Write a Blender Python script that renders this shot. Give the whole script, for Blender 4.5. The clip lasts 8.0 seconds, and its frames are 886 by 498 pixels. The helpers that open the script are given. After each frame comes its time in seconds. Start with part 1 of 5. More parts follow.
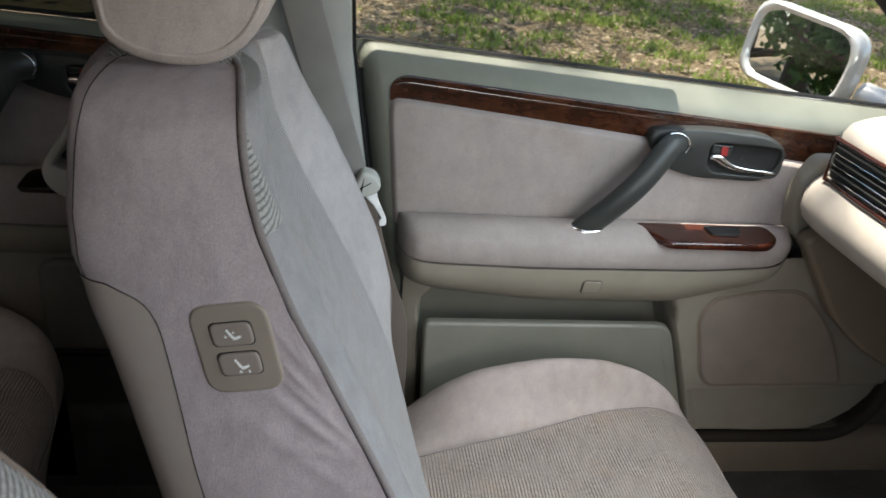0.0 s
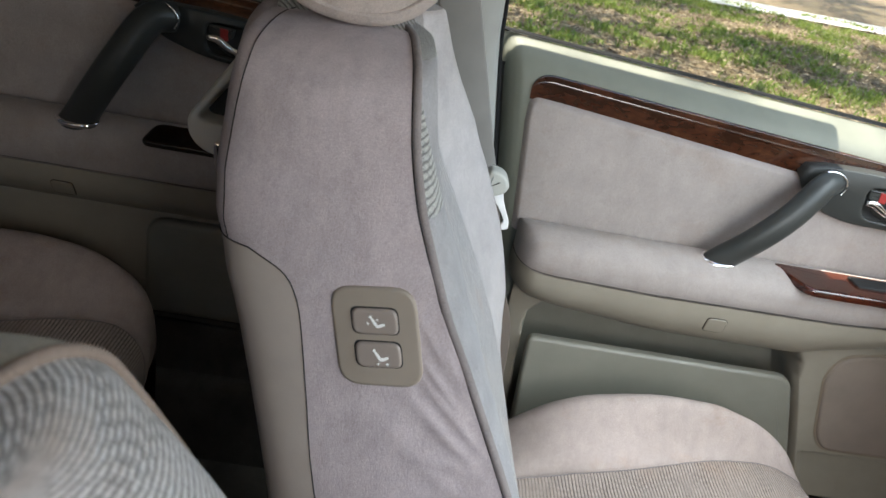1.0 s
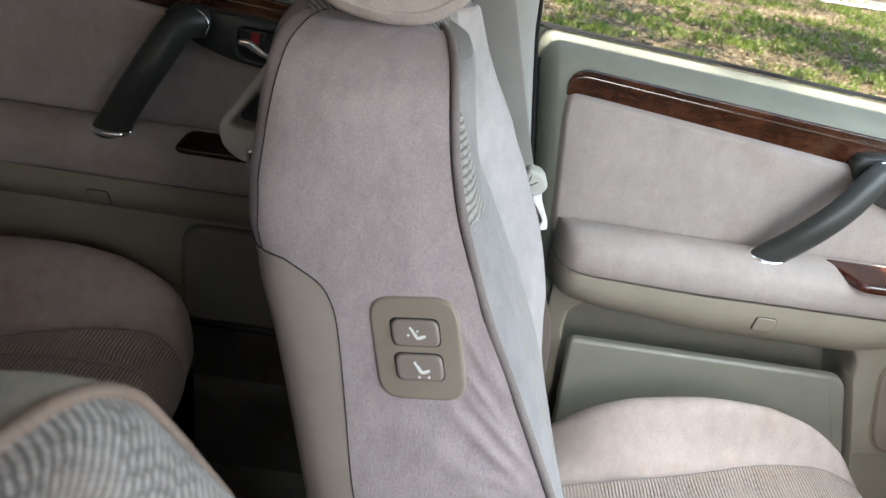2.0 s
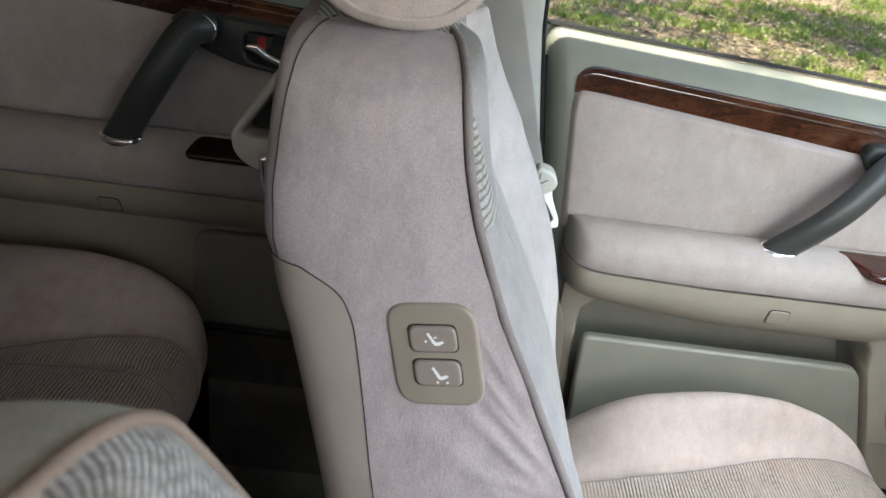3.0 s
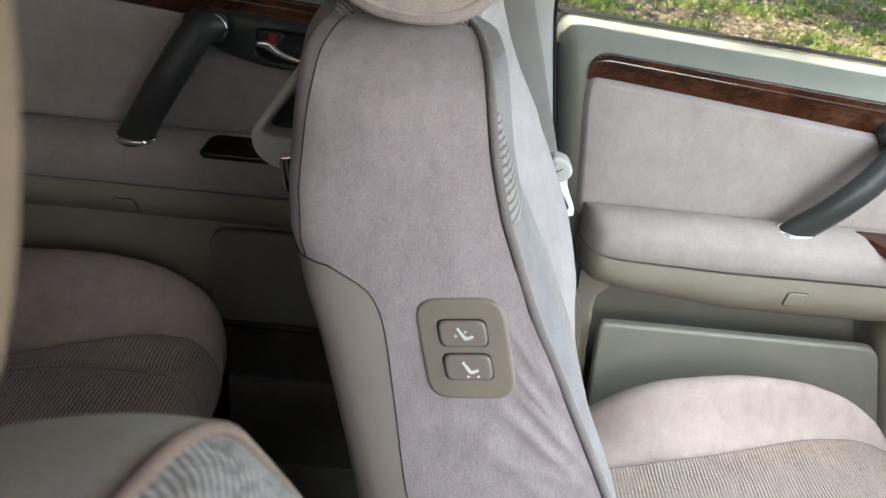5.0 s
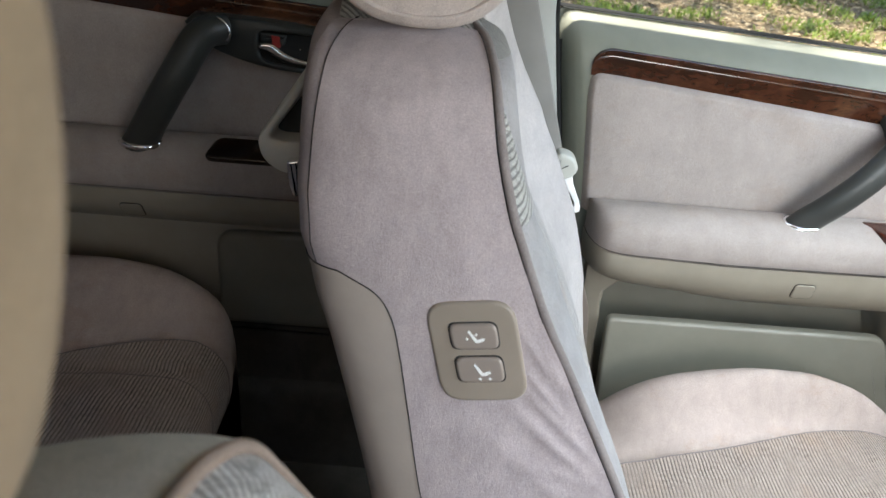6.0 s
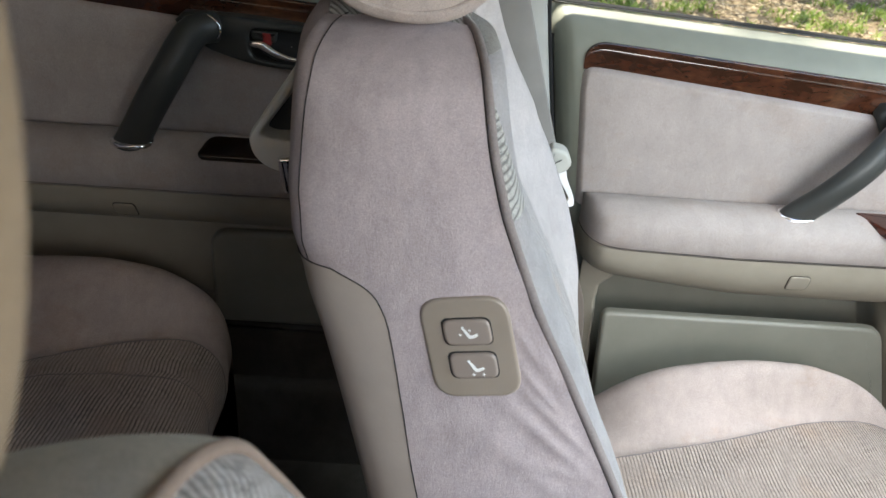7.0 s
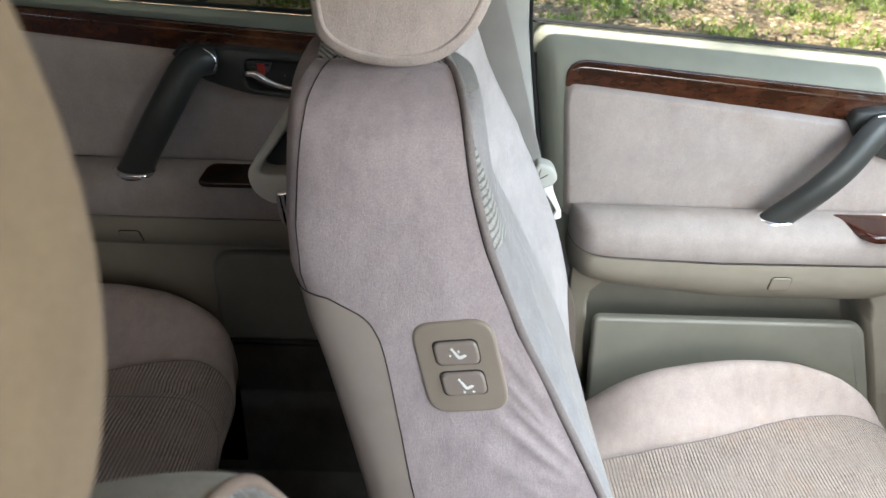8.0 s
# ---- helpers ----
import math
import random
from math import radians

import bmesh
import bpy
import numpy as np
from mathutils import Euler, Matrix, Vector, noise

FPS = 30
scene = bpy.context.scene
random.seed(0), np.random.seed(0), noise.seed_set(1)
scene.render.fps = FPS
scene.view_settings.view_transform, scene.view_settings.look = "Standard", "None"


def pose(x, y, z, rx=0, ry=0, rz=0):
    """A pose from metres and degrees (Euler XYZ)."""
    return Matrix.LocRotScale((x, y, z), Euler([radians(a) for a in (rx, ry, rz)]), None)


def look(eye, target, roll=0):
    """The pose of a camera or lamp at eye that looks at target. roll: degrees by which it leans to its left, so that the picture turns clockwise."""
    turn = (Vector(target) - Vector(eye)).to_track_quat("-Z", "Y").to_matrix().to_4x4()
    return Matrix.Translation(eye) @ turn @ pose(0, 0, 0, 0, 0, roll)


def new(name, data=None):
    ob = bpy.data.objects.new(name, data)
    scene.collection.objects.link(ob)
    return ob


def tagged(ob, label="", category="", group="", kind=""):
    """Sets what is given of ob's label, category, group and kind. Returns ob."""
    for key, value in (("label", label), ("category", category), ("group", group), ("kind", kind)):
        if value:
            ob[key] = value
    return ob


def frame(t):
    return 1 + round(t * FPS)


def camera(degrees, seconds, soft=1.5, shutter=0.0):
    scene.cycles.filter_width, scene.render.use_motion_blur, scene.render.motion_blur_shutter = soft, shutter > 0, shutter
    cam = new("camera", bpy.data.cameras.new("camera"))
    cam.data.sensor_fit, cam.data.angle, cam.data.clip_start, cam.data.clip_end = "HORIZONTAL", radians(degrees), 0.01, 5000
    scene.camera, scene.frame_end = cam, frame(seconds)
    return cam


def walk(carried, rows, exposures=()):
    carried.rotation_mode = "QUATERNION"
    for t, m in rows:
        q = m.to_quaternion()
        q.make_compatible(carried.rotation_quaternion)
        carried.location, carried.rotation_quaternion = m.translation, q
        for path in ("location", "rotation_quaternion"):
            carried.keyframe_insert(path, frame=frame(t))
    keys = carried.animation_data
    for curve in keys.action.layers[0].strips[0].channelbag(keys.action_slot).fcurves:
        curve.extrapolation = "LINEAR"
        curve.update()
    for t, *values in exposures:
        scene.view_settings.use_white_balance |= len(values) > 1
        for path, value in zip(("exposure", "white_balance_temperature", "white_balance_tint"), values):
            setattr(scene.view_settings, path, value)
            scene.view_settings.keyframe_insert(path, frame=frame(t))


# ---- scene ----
cam = camera(58.0, 8.0, shutter=0.18)
cam.data.dof.use_dof, cam.data.dof.focus_distance, cam.data.dof.aperture_fstop = True, 0.92, 16.0
METRES, EYE, TILT, LEAN, TURN = 0.23, 1.28, -26.0, -5.0, -6.5
ROWS = [
    (0.0, 0.0, 0.0, 0.0, -0.0, 0.0, -0.0),
    (0.5, -0.1898, 0.1557, -0.0442, 2.76, 0.11, -5.38),
    (1.0, -0.3344, 0.2696, -0.0624, 4.63, 0.53, -7.82),
    (1.5, -0.3592, 0.3447, -0.0546, 6.17, 0.29, -7.56),
    (3.0, -0.3999, 0.362, -0.0039, 7.53, -0.43, -5.53),
    (3.5, -0.4132, 0.3474, -0.0102, 7.72, -0.58, -5.29),
    (4.0, -0.4318, 0.3382, -0.0075, 7.71, -0.72, -4.85),
    (4.5, -0.4486, 0.3493, -0.0003, 7.73, -1.04, -4.42),
    (6.0, -0.4823, 0.3361, 0.0395, 8.14, -1.77, -2.85),
    (6.5, -0.4734, 0.3629, 0.0209, 7.97, -2.02, -2.44),
    (7.0, -0.4696, 0.346, 0.039, 7.89, -2.03, -2.14),
    (7.5, -0.4606, 0.327, 0.0679, 7.98, -1.69, -1.7),
    (8.0, -0.4056, 0.1663, 0.1346, 7.86, -2.02, -0.09),
]
BETWEEN = [
    (0.2, look((-0.018, 0.018, 1.263), (0.213, 1.800, 0.383), 7.0)),
    (0.7, look((-0.050, 0.045, 1.244), (0.109, 1.836, 0.368), 10.3)),
    (7.8, look((-0.093, 0.080, 1.267), (-0.093, 1.840, 0.318), 2.3)),
]
walk(cam, sorted(BETWEEN + [(t, pose(0, 0, EYE, TILT, LEAN, TURN) @ pose(METRES * x, METRES * y, METRES * z, 90 + pitch, roll, yaw)) for t, x, y, z, yaw, pitch, roll in ROWS], key=lambda row: row[0]),
     exposures=[(0.0, 0.9, 6720, 9), (0.5, 1.12, 6720, 9), (1.0, 1.42, 6720, 9), (1.7, 1.66, 6720, 9), (4.5, 1.76, 6720, 9), (7.4, 1.78, 6720, 9), (8.0, 1.92, 6720, 9)])

# ---- daylight: sky and one sun almost overhead ----
SUN_FROM = Vector((-0.13, 0.09, 1.0)).normalized()
world = bpy.data.worlds.new("sky")
scene.world = world
world.use_nodes = True
wn, wl = world.node_tree.nodes, world.node_tree.links
wn.clear()
sky = wn.new("ShaderNodeTexSky")
sky.sky_type, sky.sun_disc = "NISHITA", False
sky.sun_elevation = math.asin(SUN_FROM.z)
sky.sun_rotation = math.atan2(SUN_FROM.x, SUN_FROM.y)
back = wn.new("ShaderNodeBackground")
back.inputs["Strength"].default_value = 0.15
wout = wn.new("ShaderNodeOutputWorld")
wl.new(sky.outputs[0], back.inputs["Color"])
wl.new(back.outputs[0], wout.inputs["Surface"])
sun_data = bpy.data.lights.new("sun", "SUN")
sun_data.energy, sun_data.angle, sun_data.color = 5.0, radians(0.5), (1.0, 0.95, 0.86)
sun = new("sun", sun_data)
sun.matrix_world = look(SUN_FROM * 20, (0, 0, 0))


def sky_panel(name, eye, target, w, h, watts, tone, spread):
    """An added area lamp at a window's opening, in place of skylight."""
    d = bpy.data.lights.new(name, "AREA")
    d.shape, d.size, d.size_y, d.energy, d.color = "RECTANGLE", w, h, watts, tone
    d.spread = radians(spread)
    new(name, d).matrix_world = look(eye, target)


sky_panel("driver_window_light", (0.62, -0.42, 1.24), (0.46, 1.1, 0.66), 0.70, 0.36, 1.55, (1.0, 0.98, 0.95), 106)
# warm fill lamp, added to brighten the upper rear door
sky_panel("rear_fill_light", (-0.72, -0.30, 1.30), (-0.55, 1.1, 1.13), 0.55, 0.22, 0.032, (1.0, 0.79, 0.59), 66)
sky_panel("windscreen_light", (0.82, 0.50, 1.27), (0.34, 0.80, 0.50), 1.0, 0.5, 1.95, (0.82, 0.95, 1.0), 95)




# ---- materials ----
def material(name):
    m = bpy.data.materials.new(name)
    m.use_nodes = True
    nt = m.node_tree
    b = nt.nodes["Principled BSDF"]
    return m, nt.nodes, nt.links, b


def coords(n, l, kind="Object", scale=(1, 1, 1)):
    c = n.new("ShaderNodeTexCoord")
    mp = n.new("ShaderNodeMapping")
    mp.inputs["Scale"].default_value = scale
    l.new(c.outputs[kind], mp.inputs["Vector"])
    return mp.outputs["Vector"]


def noise_tex(n, l, vec, scale, detail=3.0, rough=0.55):
    t = n.new("ShaderNodeTexNoise")
    t.inputs["Scale"].default_value, t.inputs["Detail"].default_value, t.inputs["Roughness"].default_value = scale, detail, rough
    l.new(vec, t.inputs["Vector"])
    return t.outputs["Fac"]


def ramp(n, l, fac, stops):
    r = n.new("ShaderNodeValToRGB")
    e = r.color_ramp.elements
    while len(e) < len(stops):
        e.new(0.5)
    for el, (p, c) in zip(e, stops):
        el.position, el.color = p, (*c, 1)
    l.new(fac, r.inputs["Fac"])
    return r.outputs["Color"]


def mix(n, l, fac, a, b, mode="MIX"):
    m = n.new("ShaderNodeMix")
    m.data_type, m.blend_type = "RGBA", mode
    for sock, v in ((m.inputs[0], fac), (m.inputs[6], a), (m.inputs[7], b)):
        if isinstance(v, (int, float)):
            sock.default_value = v
        elif isinstance(v, tuple):
            sock.default_value = (*v, 1)
        else:
            l.new(v, sock)
    return m.outputs[2]


def arith(n, l, op, a, b=0.0):
    m = n.new("ShaderNodeMath")
    m.operation = op
    for sock, v in zip(m.inputs, (a, b)):
        if isinstance(v, (int, float)):
            sock.default_value = v
        else:
            l.new(v, sock)
    return m.outputs[0]


def bump(n, l, b, height, dist, strength=1.0):
    k = n.new("ShaderNodeBump")
    k.inputs["Distance"].default_value, k.inputs["Strength"].default_value = dist, strength
    l.new(height, k.inputs["Height"])
    l.new(k.outputs["Normal"], b.inputs["Normal"])


def velour(name, col, dark, sheen=0.06, rubbed=0.55, stain=0.0):
    """Short-pile seat cloth: cloudy where the pile lies another way, with a fine nap."""
    m, n, l, b = material(name)
    v = coords(n, l)
    big = noise_tex(n, l, v, 8.0, 5.0, 0.66)
    smear = noise_tex(n, l, coords(n, l, scale=(1.6, 1.0, 0.7)), 34.0, 4.0, 0.7)
    fine = noise_tex(n, l, v, 1300.0, 2.0)
    mid = noise_tex(n, l, coords(n, l, scale=(1, 1, 0.5)), 560.0, 3.0, 0.7)
    c = ramp(n, l, big, [(0.34, dark), (0.64, col)])
    c = mix(n, l, rubbed, c, ramp(n, l, smear, [(0.30, (0.78, 0.77, 0.77)), (0.52, (1.0, 1.0, 1.0)), (0.75, (1.16, 1.15, 1.14))]), "MULTIPLY")
    c = mix(n, l, 0.32, c, ramp(n, l, mid, [(0.25, (0.70, 0.70, 0.70)), (0.75, (1.2, 1.2, 1.2))]), "MULTIPLY")
    c = mix(n, l, 0.50, c, ramp(n, l, fine, [(0.30, (0.62, 0.62, 0.62)), (0.70, (1.30, 1.30, 1.30))]), "MULTIPLY")
    if stain:
        spot = noise_tex(n, l, coords(n, l, scale=(0.7, 1.0, 1.3)), 11.0, 5.0, 0.72)
        c = mix(n, l, stain, c, ramp(n, l, spot, [(0.52, (1.0, 1.0, 1.0)), (0.60, (0.95, 0.87, 0.80)), (0.72, (0.86, 0.74, 0.64))]), "MULTIPLY")
    l.new(c, b.inputs["Base Color"])
    b.inputs["Roughness"].default_value = 0.9
    b.inputs["Specular IOR Level"].default_value = 0.2
    b.inputs["Sheen Weight"].default_value = sheen
    b.inputs["Sheen Roughness"].default_value = 0.45
    bump(n, l, b, arith(n, l, "ADD", arith(n, l, "MULTIPLY", fine, 0.6), mid), 0.0005, 0.8)
    return m


def vinyl(name, col, rough=0.5, grain=700.0, spec=0.4, relief=0.35):
    """Moulded grained plastic."""
    m, n, l, b = material(name)
    v = coords(n, l)
    g = noise_tex(n, l, v, grain, 2.0)
    s = noise_tex(n, l, v, 14.0, 4.0, 0.6)
    c = ramp(n, l, s, [(0.3, tuple(x * 0.90 for x in col)), (0.7, tuple(x * 1.06 for x in col))])
    l.new(c, b.inputs["Base Color"])
    r = n.new("ShaderNodeMapRange")
    r.inputs["To Min"].default_value, r.inputs["To Max"].default_value = rough - 0.07, rough + 0.1
    l.new(s, r.inputs["Value"])
    l.new(r.outputs[0], b.inputs["Roughness"])
    b.inputs["Specular IOR Level"].default_value = spec
    bump(n, l, b, g, 0.0003, relief)
    return m


def knit(name, light, dark, warm, rib, stitch, bead, wave=0.45, worn=0.0, rope=0.5, skew=0.0):
    """Ribbed knitted cloth: ribs across the seat, broken into stitches, with worn brown motifs."""
    m, n, l, b = material(name)
    uv = coords(n, l, "UV")
    sep = n.new("ShaderNodeSeparateXYZ")
    l.new(uv, sep.inputs[0])
    wob = noise_tex(n, l, uv, 60.0, 2.0)
    fuzz = noise_tex(n, l, uv, 1500.0, 2.0, 0.7)
    vv = arith(n, l, "ADD", arith(n, l, "ADD", sep.outputs[1], arith(n, l, "MULTIPLY", sep.outputs[0], skew)), arith(n, l, "MULTIPLY", wob, rib * wave))
    turn_ = arith(n, l, "DIVIDE", vv, rib)
    wn_ = n.new("ShaderNodeTexWhiteNoise")
    wn_.noise_dimensions = "1D"
    l.new(arith(n, l, "FLOOR", turn_), wn_.inputs["W"])
    # one rib: a flat-topped ridge with a narrow furrow beside it
    off = arith(n, l, "MULTIPLY", arith(n, l, "ABSOLUTE", arith(n, l, "SUBTRACT", arith(n, l, "FRACT", turn_), 0.5)), 2.0)
    rm = n.new("ShaderNodeMapRange")
    rm.interpolation_type = "SMOOTHSTEP"
    rm.inputs["From Min"].default_value, rm.inputs["From Max"].default_value = 0.95, 0.40
    l.new(off, rm.inputs["Value"])
    uu = arith(n, l, "ADD", sep.outputs[0], arith(n, l, "MULTIPLY", wn_.outputs["Value"], stitch))
    st = arith(n, l, "SINE", arith(n, l, "MULTIPLY", uu, 2 * math.pi / stitch))
    twist = arith(n, l, "SINE", arith(n, l, "MULTIPLY", arith(n, l, "ADD", sep.outputs[0], arith(n, l, "MULTIPLY", vv, 0.6)), 2 * math.pi / 0.0026))
    patch = noise_tex(n, l, uv, 22.0, 3.0, 0.65)
    pm = n.new("ShaderNodeMapRange")
    pm.inputs["From Min"].default_value, pm.inputs["From Max"].default_value = 0.50, 0.60
    l.new(patch, pm.inputs["Value"])
    amp = arith(n, l, "MULTIPLY", bead, arith(n, l, "ADD", 0.35, arith(n, l, "MULTIPLY", pm.outputs[0], 0.65)))
    strand = noise_tex(n, l, uv, 480.0, 3.0, 0.75)
    level = arith(n, l, "SUBTRACT", rm.outputs[0], arith(n, l, "MULTIPLY", amp, arith(n, l, "ADD", arith(n, l, "MULTIPLY", st, 0.5), 0.5)))
    level = arith(n, l, "ADD", level, arith(n, l, "MULTIPLY", twist, 0.09 * rope))
    level = arith(n, l, "ADD", level, arith(n, l, "MULTIPLY", arith(n, l, "SUBTRACT", strand, 0.5), rope))
    hr = n.new("ShaderNodeMapRange")
    l.new(level, hr.inputs["Value"])
    level = hr.outputs[0]
    if worn:
        flat = noise_tex(n, l, uv, 16.0, 4.0, 0.7)
        fm = n.new("ShaderNodeMapRange")
        fm.inputs["From Min"].default_value, fm.inputs["From Max"].default_value = 0.40, 0.60
        fm.inputs["To Min"].default_value, fm.inputs["To Max"].default_value = 1.0 - worn, 1.0
        l.new(flat, fm.inputs["Value"])
        level = arith(n, l, "ADD", 0.55, arith(n, l, "MULTIPLY", arith(n, l, "SUBTRACT", level, 0.55), fm.outputs[0]))
        speck = noise_tex(n, l, uv, 420.0, 2.0, 0.6)
        sm = n.new("ShaderNodeMapRange")
        sm.inputs["From Min"].default_value, sm.inputs["From Max"].default_value = 0.62, 0.72
        l.new(speck, sm.inputs["Value"])
        blot = noise_tex(n, l, uv, 13.0, 3.0, 0.6)
        bl = n.new("ShaderNodeMapRange")
        bl.inputs["From Min"].default_value, bl.inputs["From Max"].default_value = 0.52, 0.62
        l.new(blot, bl.inputs["Value"])
        level = arith(n, l, "SUBTRACT", level, arith(n, l, "MULTIPLY", arith(n, l, "MULTIPLY", sm.outputs[0], bl.outputs[0]), 0.6))
        weave = noise_tex(n, l, coords(n, l, "UV", (0.5, 1.6, 1.0)), 70.0, 4.0, 0.7)
        level = arith(n, l, "ADD", level, arith(n, l, "MULTIPLY", arith(n, l, "SUBTRACT", weave, 0.5), 0.6))
    c = mix(n, l, level, dark, light)
    brown = noise_tex(n, l, uv, 9.0, 3.0, 0.6)
    bm_ = n.new("ShaderNodeMapRange")
    bm_.inputs["From Min"].default_value, bm_.inputs["From Max"].default_value = 0.52, 0.72
    bm_.inputs["To Max"].default_value = 0.7
    l.new(brown, bm_.inputs["Value"])
    c = mix(n, l, bm_.outputs[0], c, mix(n, l, hr.outputs[0], tuple(x * 0.5 for x in warm), warm))
    c = mix(n, l, 0.45, c, ramp(n, l, fuzz, [(0.30, (0.55, 0.55, 0.55)), (0.70, (1.30, 1.30, 1.30))]), "MULTIPLY")
    l.new(c, b.inputs["Base Color"])
    b.inputs["Roughness"].default_value = 0.95
    b.inputs["Specular IOR Level"].default_value = 0.1
    b.inputs["Sheen Weight"].default_value = 0.15
    bump(n, l, b, arith(n, l, "ADD", level, arith(n, l, "MULTIPLY", fuzz, 0.5)), 0.0013, 0.9)
    return m


def burl(name, red=1.0, dark=1.0):
    """Lacquered burr walnut."""
    m, n, l, b = material(name)
    v = coords(n, l, scale=(1.0, 1.0, 2.2))
    a = noise_tex(n, l, v, 16.0, 6.0, 0.62)
    w = n.new("ShaderNodeTexNoise")
    w.inputs["Scale"].default_value, w.inputs["Detail"].default_value, w.inputs["Distortion"].default_value = 42.0, 5.0, 2.2
    l.new(v, w.inputs["Vector"])
    c = ramp(n, l, a, [(p, (q[0] * red * dark, q[1] * dark, q[2] * dark)) for p, q in ((0.28, (0.014, 0.0055, 0.003)), (0.52, (0.052, 0.018, 0.009)), (0.75, (0.12, 0.046, 0.020)))])
    c = mix(n, l, 0.5, c, ramp(n, l, w.outputs["Fac"], [(0.35, (0.38, 0.33, 0.30)), (0.62, (1.2, 1.1, 1.0))]), "MULTIPLY")
    l.new(c, b.inputs["Base Color"])
    b.inputs["Roughness"].default_value = 0.16
    b.inputs["Coat Weight"].default_value, b.inputs["Coat Roughness"].default_value = 0.35, 0.05
    return m


def plain(name, col, rough=0.5, metal=0.0, spec=0.5):
    m, n, l, b = material(name)
    v = coords(n, l)
    s = noise_tex(n, l, v, 60.0, 3.0)
    c = ramp(n, l, s, [(0.3, tuple(x * 0.88 for x in col)), (0.7, tuple(min(1, x * 1.08) for x in col))])
    l.new(c, b.inputs["Base Color"])
    b.inputs["Roughness"].default_value, b.inputs["Metallic"].default_value, b.inputs["Specular IOR Level"].default_value = rough, metal, spec
    return m


def glass_pane(name, tint):
    m, n, l, b = material(name)
    n.remove(b)
    tr, gl, fr, mx = n.new("ShaderNodeBsdfTransparent"), n.new("ShaderNodeBsdfGlossy"), n.new("ShaderNodeFresnel"), n.new("ShaderNodeMixShader")
    tr.inputs["Color"].default_value = (*tint, 1)
    gl.inputs["Roughness"].default_value = 0.0
    fr.inputs["IOR"].default_value = 1.3
    l.new(fr.outputs[0], mx.inputs[0])
    l.new(tr.outputs[0], mx.inputs[1])
    l.new(gl.outputs[0], mx.inputs[2])
    l.new(mx.outputs[0], n["Material Output"].inputs["Surface"])
    return m


M_VELOUR = velour("rose_grey_velour", (0.497, 0.430, 0.436), (0.403, 0.347, 0.351))
M_GREYSIDE = velour("grey_shoulder_velour", (0.51, 0.495, 0.455), (0.41, 0.40, 0.365))
# seat velour with the warmer light low down put into its colour, and stains
M_CUSHION = velour("warm_lit_cushion_velour", (0.475, 0.392, 0.356), (0.385, 0.315, 0.284), 0.06, 0.45, 0.55)
# one bolster cloth twice: near side's shade and far side's window light in the colour
M_BOLSTER_SHADED = velour("shaded_bolster_velour", (0.362, 0.350, 0.356), (0.300, 0.291, 0.296))
M_BOLSTER_LIT = velour("lit_bolster_velour", (0.485, 0.455, 0.450), (0.41, 0.384, 0.38))
M_DOORCLOTH = velour("door_velour", (0.405, 0.354, 0.329), (0.335, 0.291, 0.270), 0.06, 0.30, 0.35)
M_TAN = velour("tan_headrest_velour", (0.335, 0.260, 0.178), (0.28, 0.217, 0.148))
M_HEAD = velour("headrest_velour", (0.50, 0.438, 0.408), (0.43, 0.376, 0.35))
M_KNIT = knit("ribbed_knit", (0.46, 0.455, 0.43), (0.19, 0.185, 0.175), (0.40, 0.36, 0.32), 0.0046, 0.0085, 0.25, 0.35, 0.0, 1.3, 0.8)
M_KNIT_CABLE = knit("cabled_knit", (0.48, 0.475, 0.45), (0.19, 0.187, 0.18), (0.42, 0.40, 0.36), 0.0052, 0.0070, 0.40, 0.9, 0.0, 1.6, -0.25)
M_KNIT_COARSE = knit("coarse_ribbed_knit", (0.70, 0.69, 0.69), (0.25, 0.24, 0.235), (0.62, 0.50, 0.43), 0.0044, 0.0075, 0.70, 0.30, 0.0, 1.5)
M_KNIT_FINE = knit("fine_ribbed_knit", (0.54, 0.515, 0.51), (0.21, 0.195, 0.19), (0.50, 0.39, 0.33), 0.0030, 0.0060, 0.42, 0.25, 0.40)
M_CORD = knit("corded_cushion_knit", (0.52, 0.425, 0.370), (0.135, 0.106, 0.090), (0.50, 0.36, 0.28), 0.0044, 0.011, 0.30, 0.06, 0.70, 0.7)
M_PIPING = velour("piping_cloth", (0.27, 0.235, 0.228), (0.21, 0.182, 0.177))
M_PIPING_TAN = velour("tan_piping", (0.325, 0.25, 0.21), (0.265, 0.205, 0.17))
M_VINYL = vinyl("sage_grey_vinyl", (0.315, 0.29, 0.237), 0.5)
M_VINYL_UP = vinyl("upper_door_vinyl", (0.204, 0.211, 0.172), 0.5, 700.0, 0.35)
M_TRIM = vinyl("door_trim_vinyl", (0.292, 0.260, 0.206), 0.5)
M_POCKET = vinyl("pocket_vinyl", (0.232, 0.222, 0.182), 0.36, 700.0, 0.5)
M_SILL = vinyl("brown_sill_vinyl", (0.24, 0.190, 0.138), 0.5)
M_POST = vinyl("post_trim", (0.37, 0.375, 0.350), 0.5)
M_VINYL_SHELL = vinyl("beige_shell", (0.375, 0.325, 0.288), 0.46, 420.0, 0.35, 0.35)
M_PLATE = vinyl("taupe_plastic", (0.280, 0.235, 0.192), 0.38, 900.0)
M_BUTTON = vinyl("button_plastic", (0.275, 0.230, 0.200), 0.24, 900.0)
M_BLACK = plain("dark_gap", (0.012, 0.012, 0.012), 0.7)
M_RUBBER = plain("black_rubber", (0.012, 0.0125, 0.013), 0.75, 0.0, 0.2)
M_SEAL = plain("brown_seal_rubber", (0.045, 0.036, 0.028), 0.75, 0.0, 0.2)
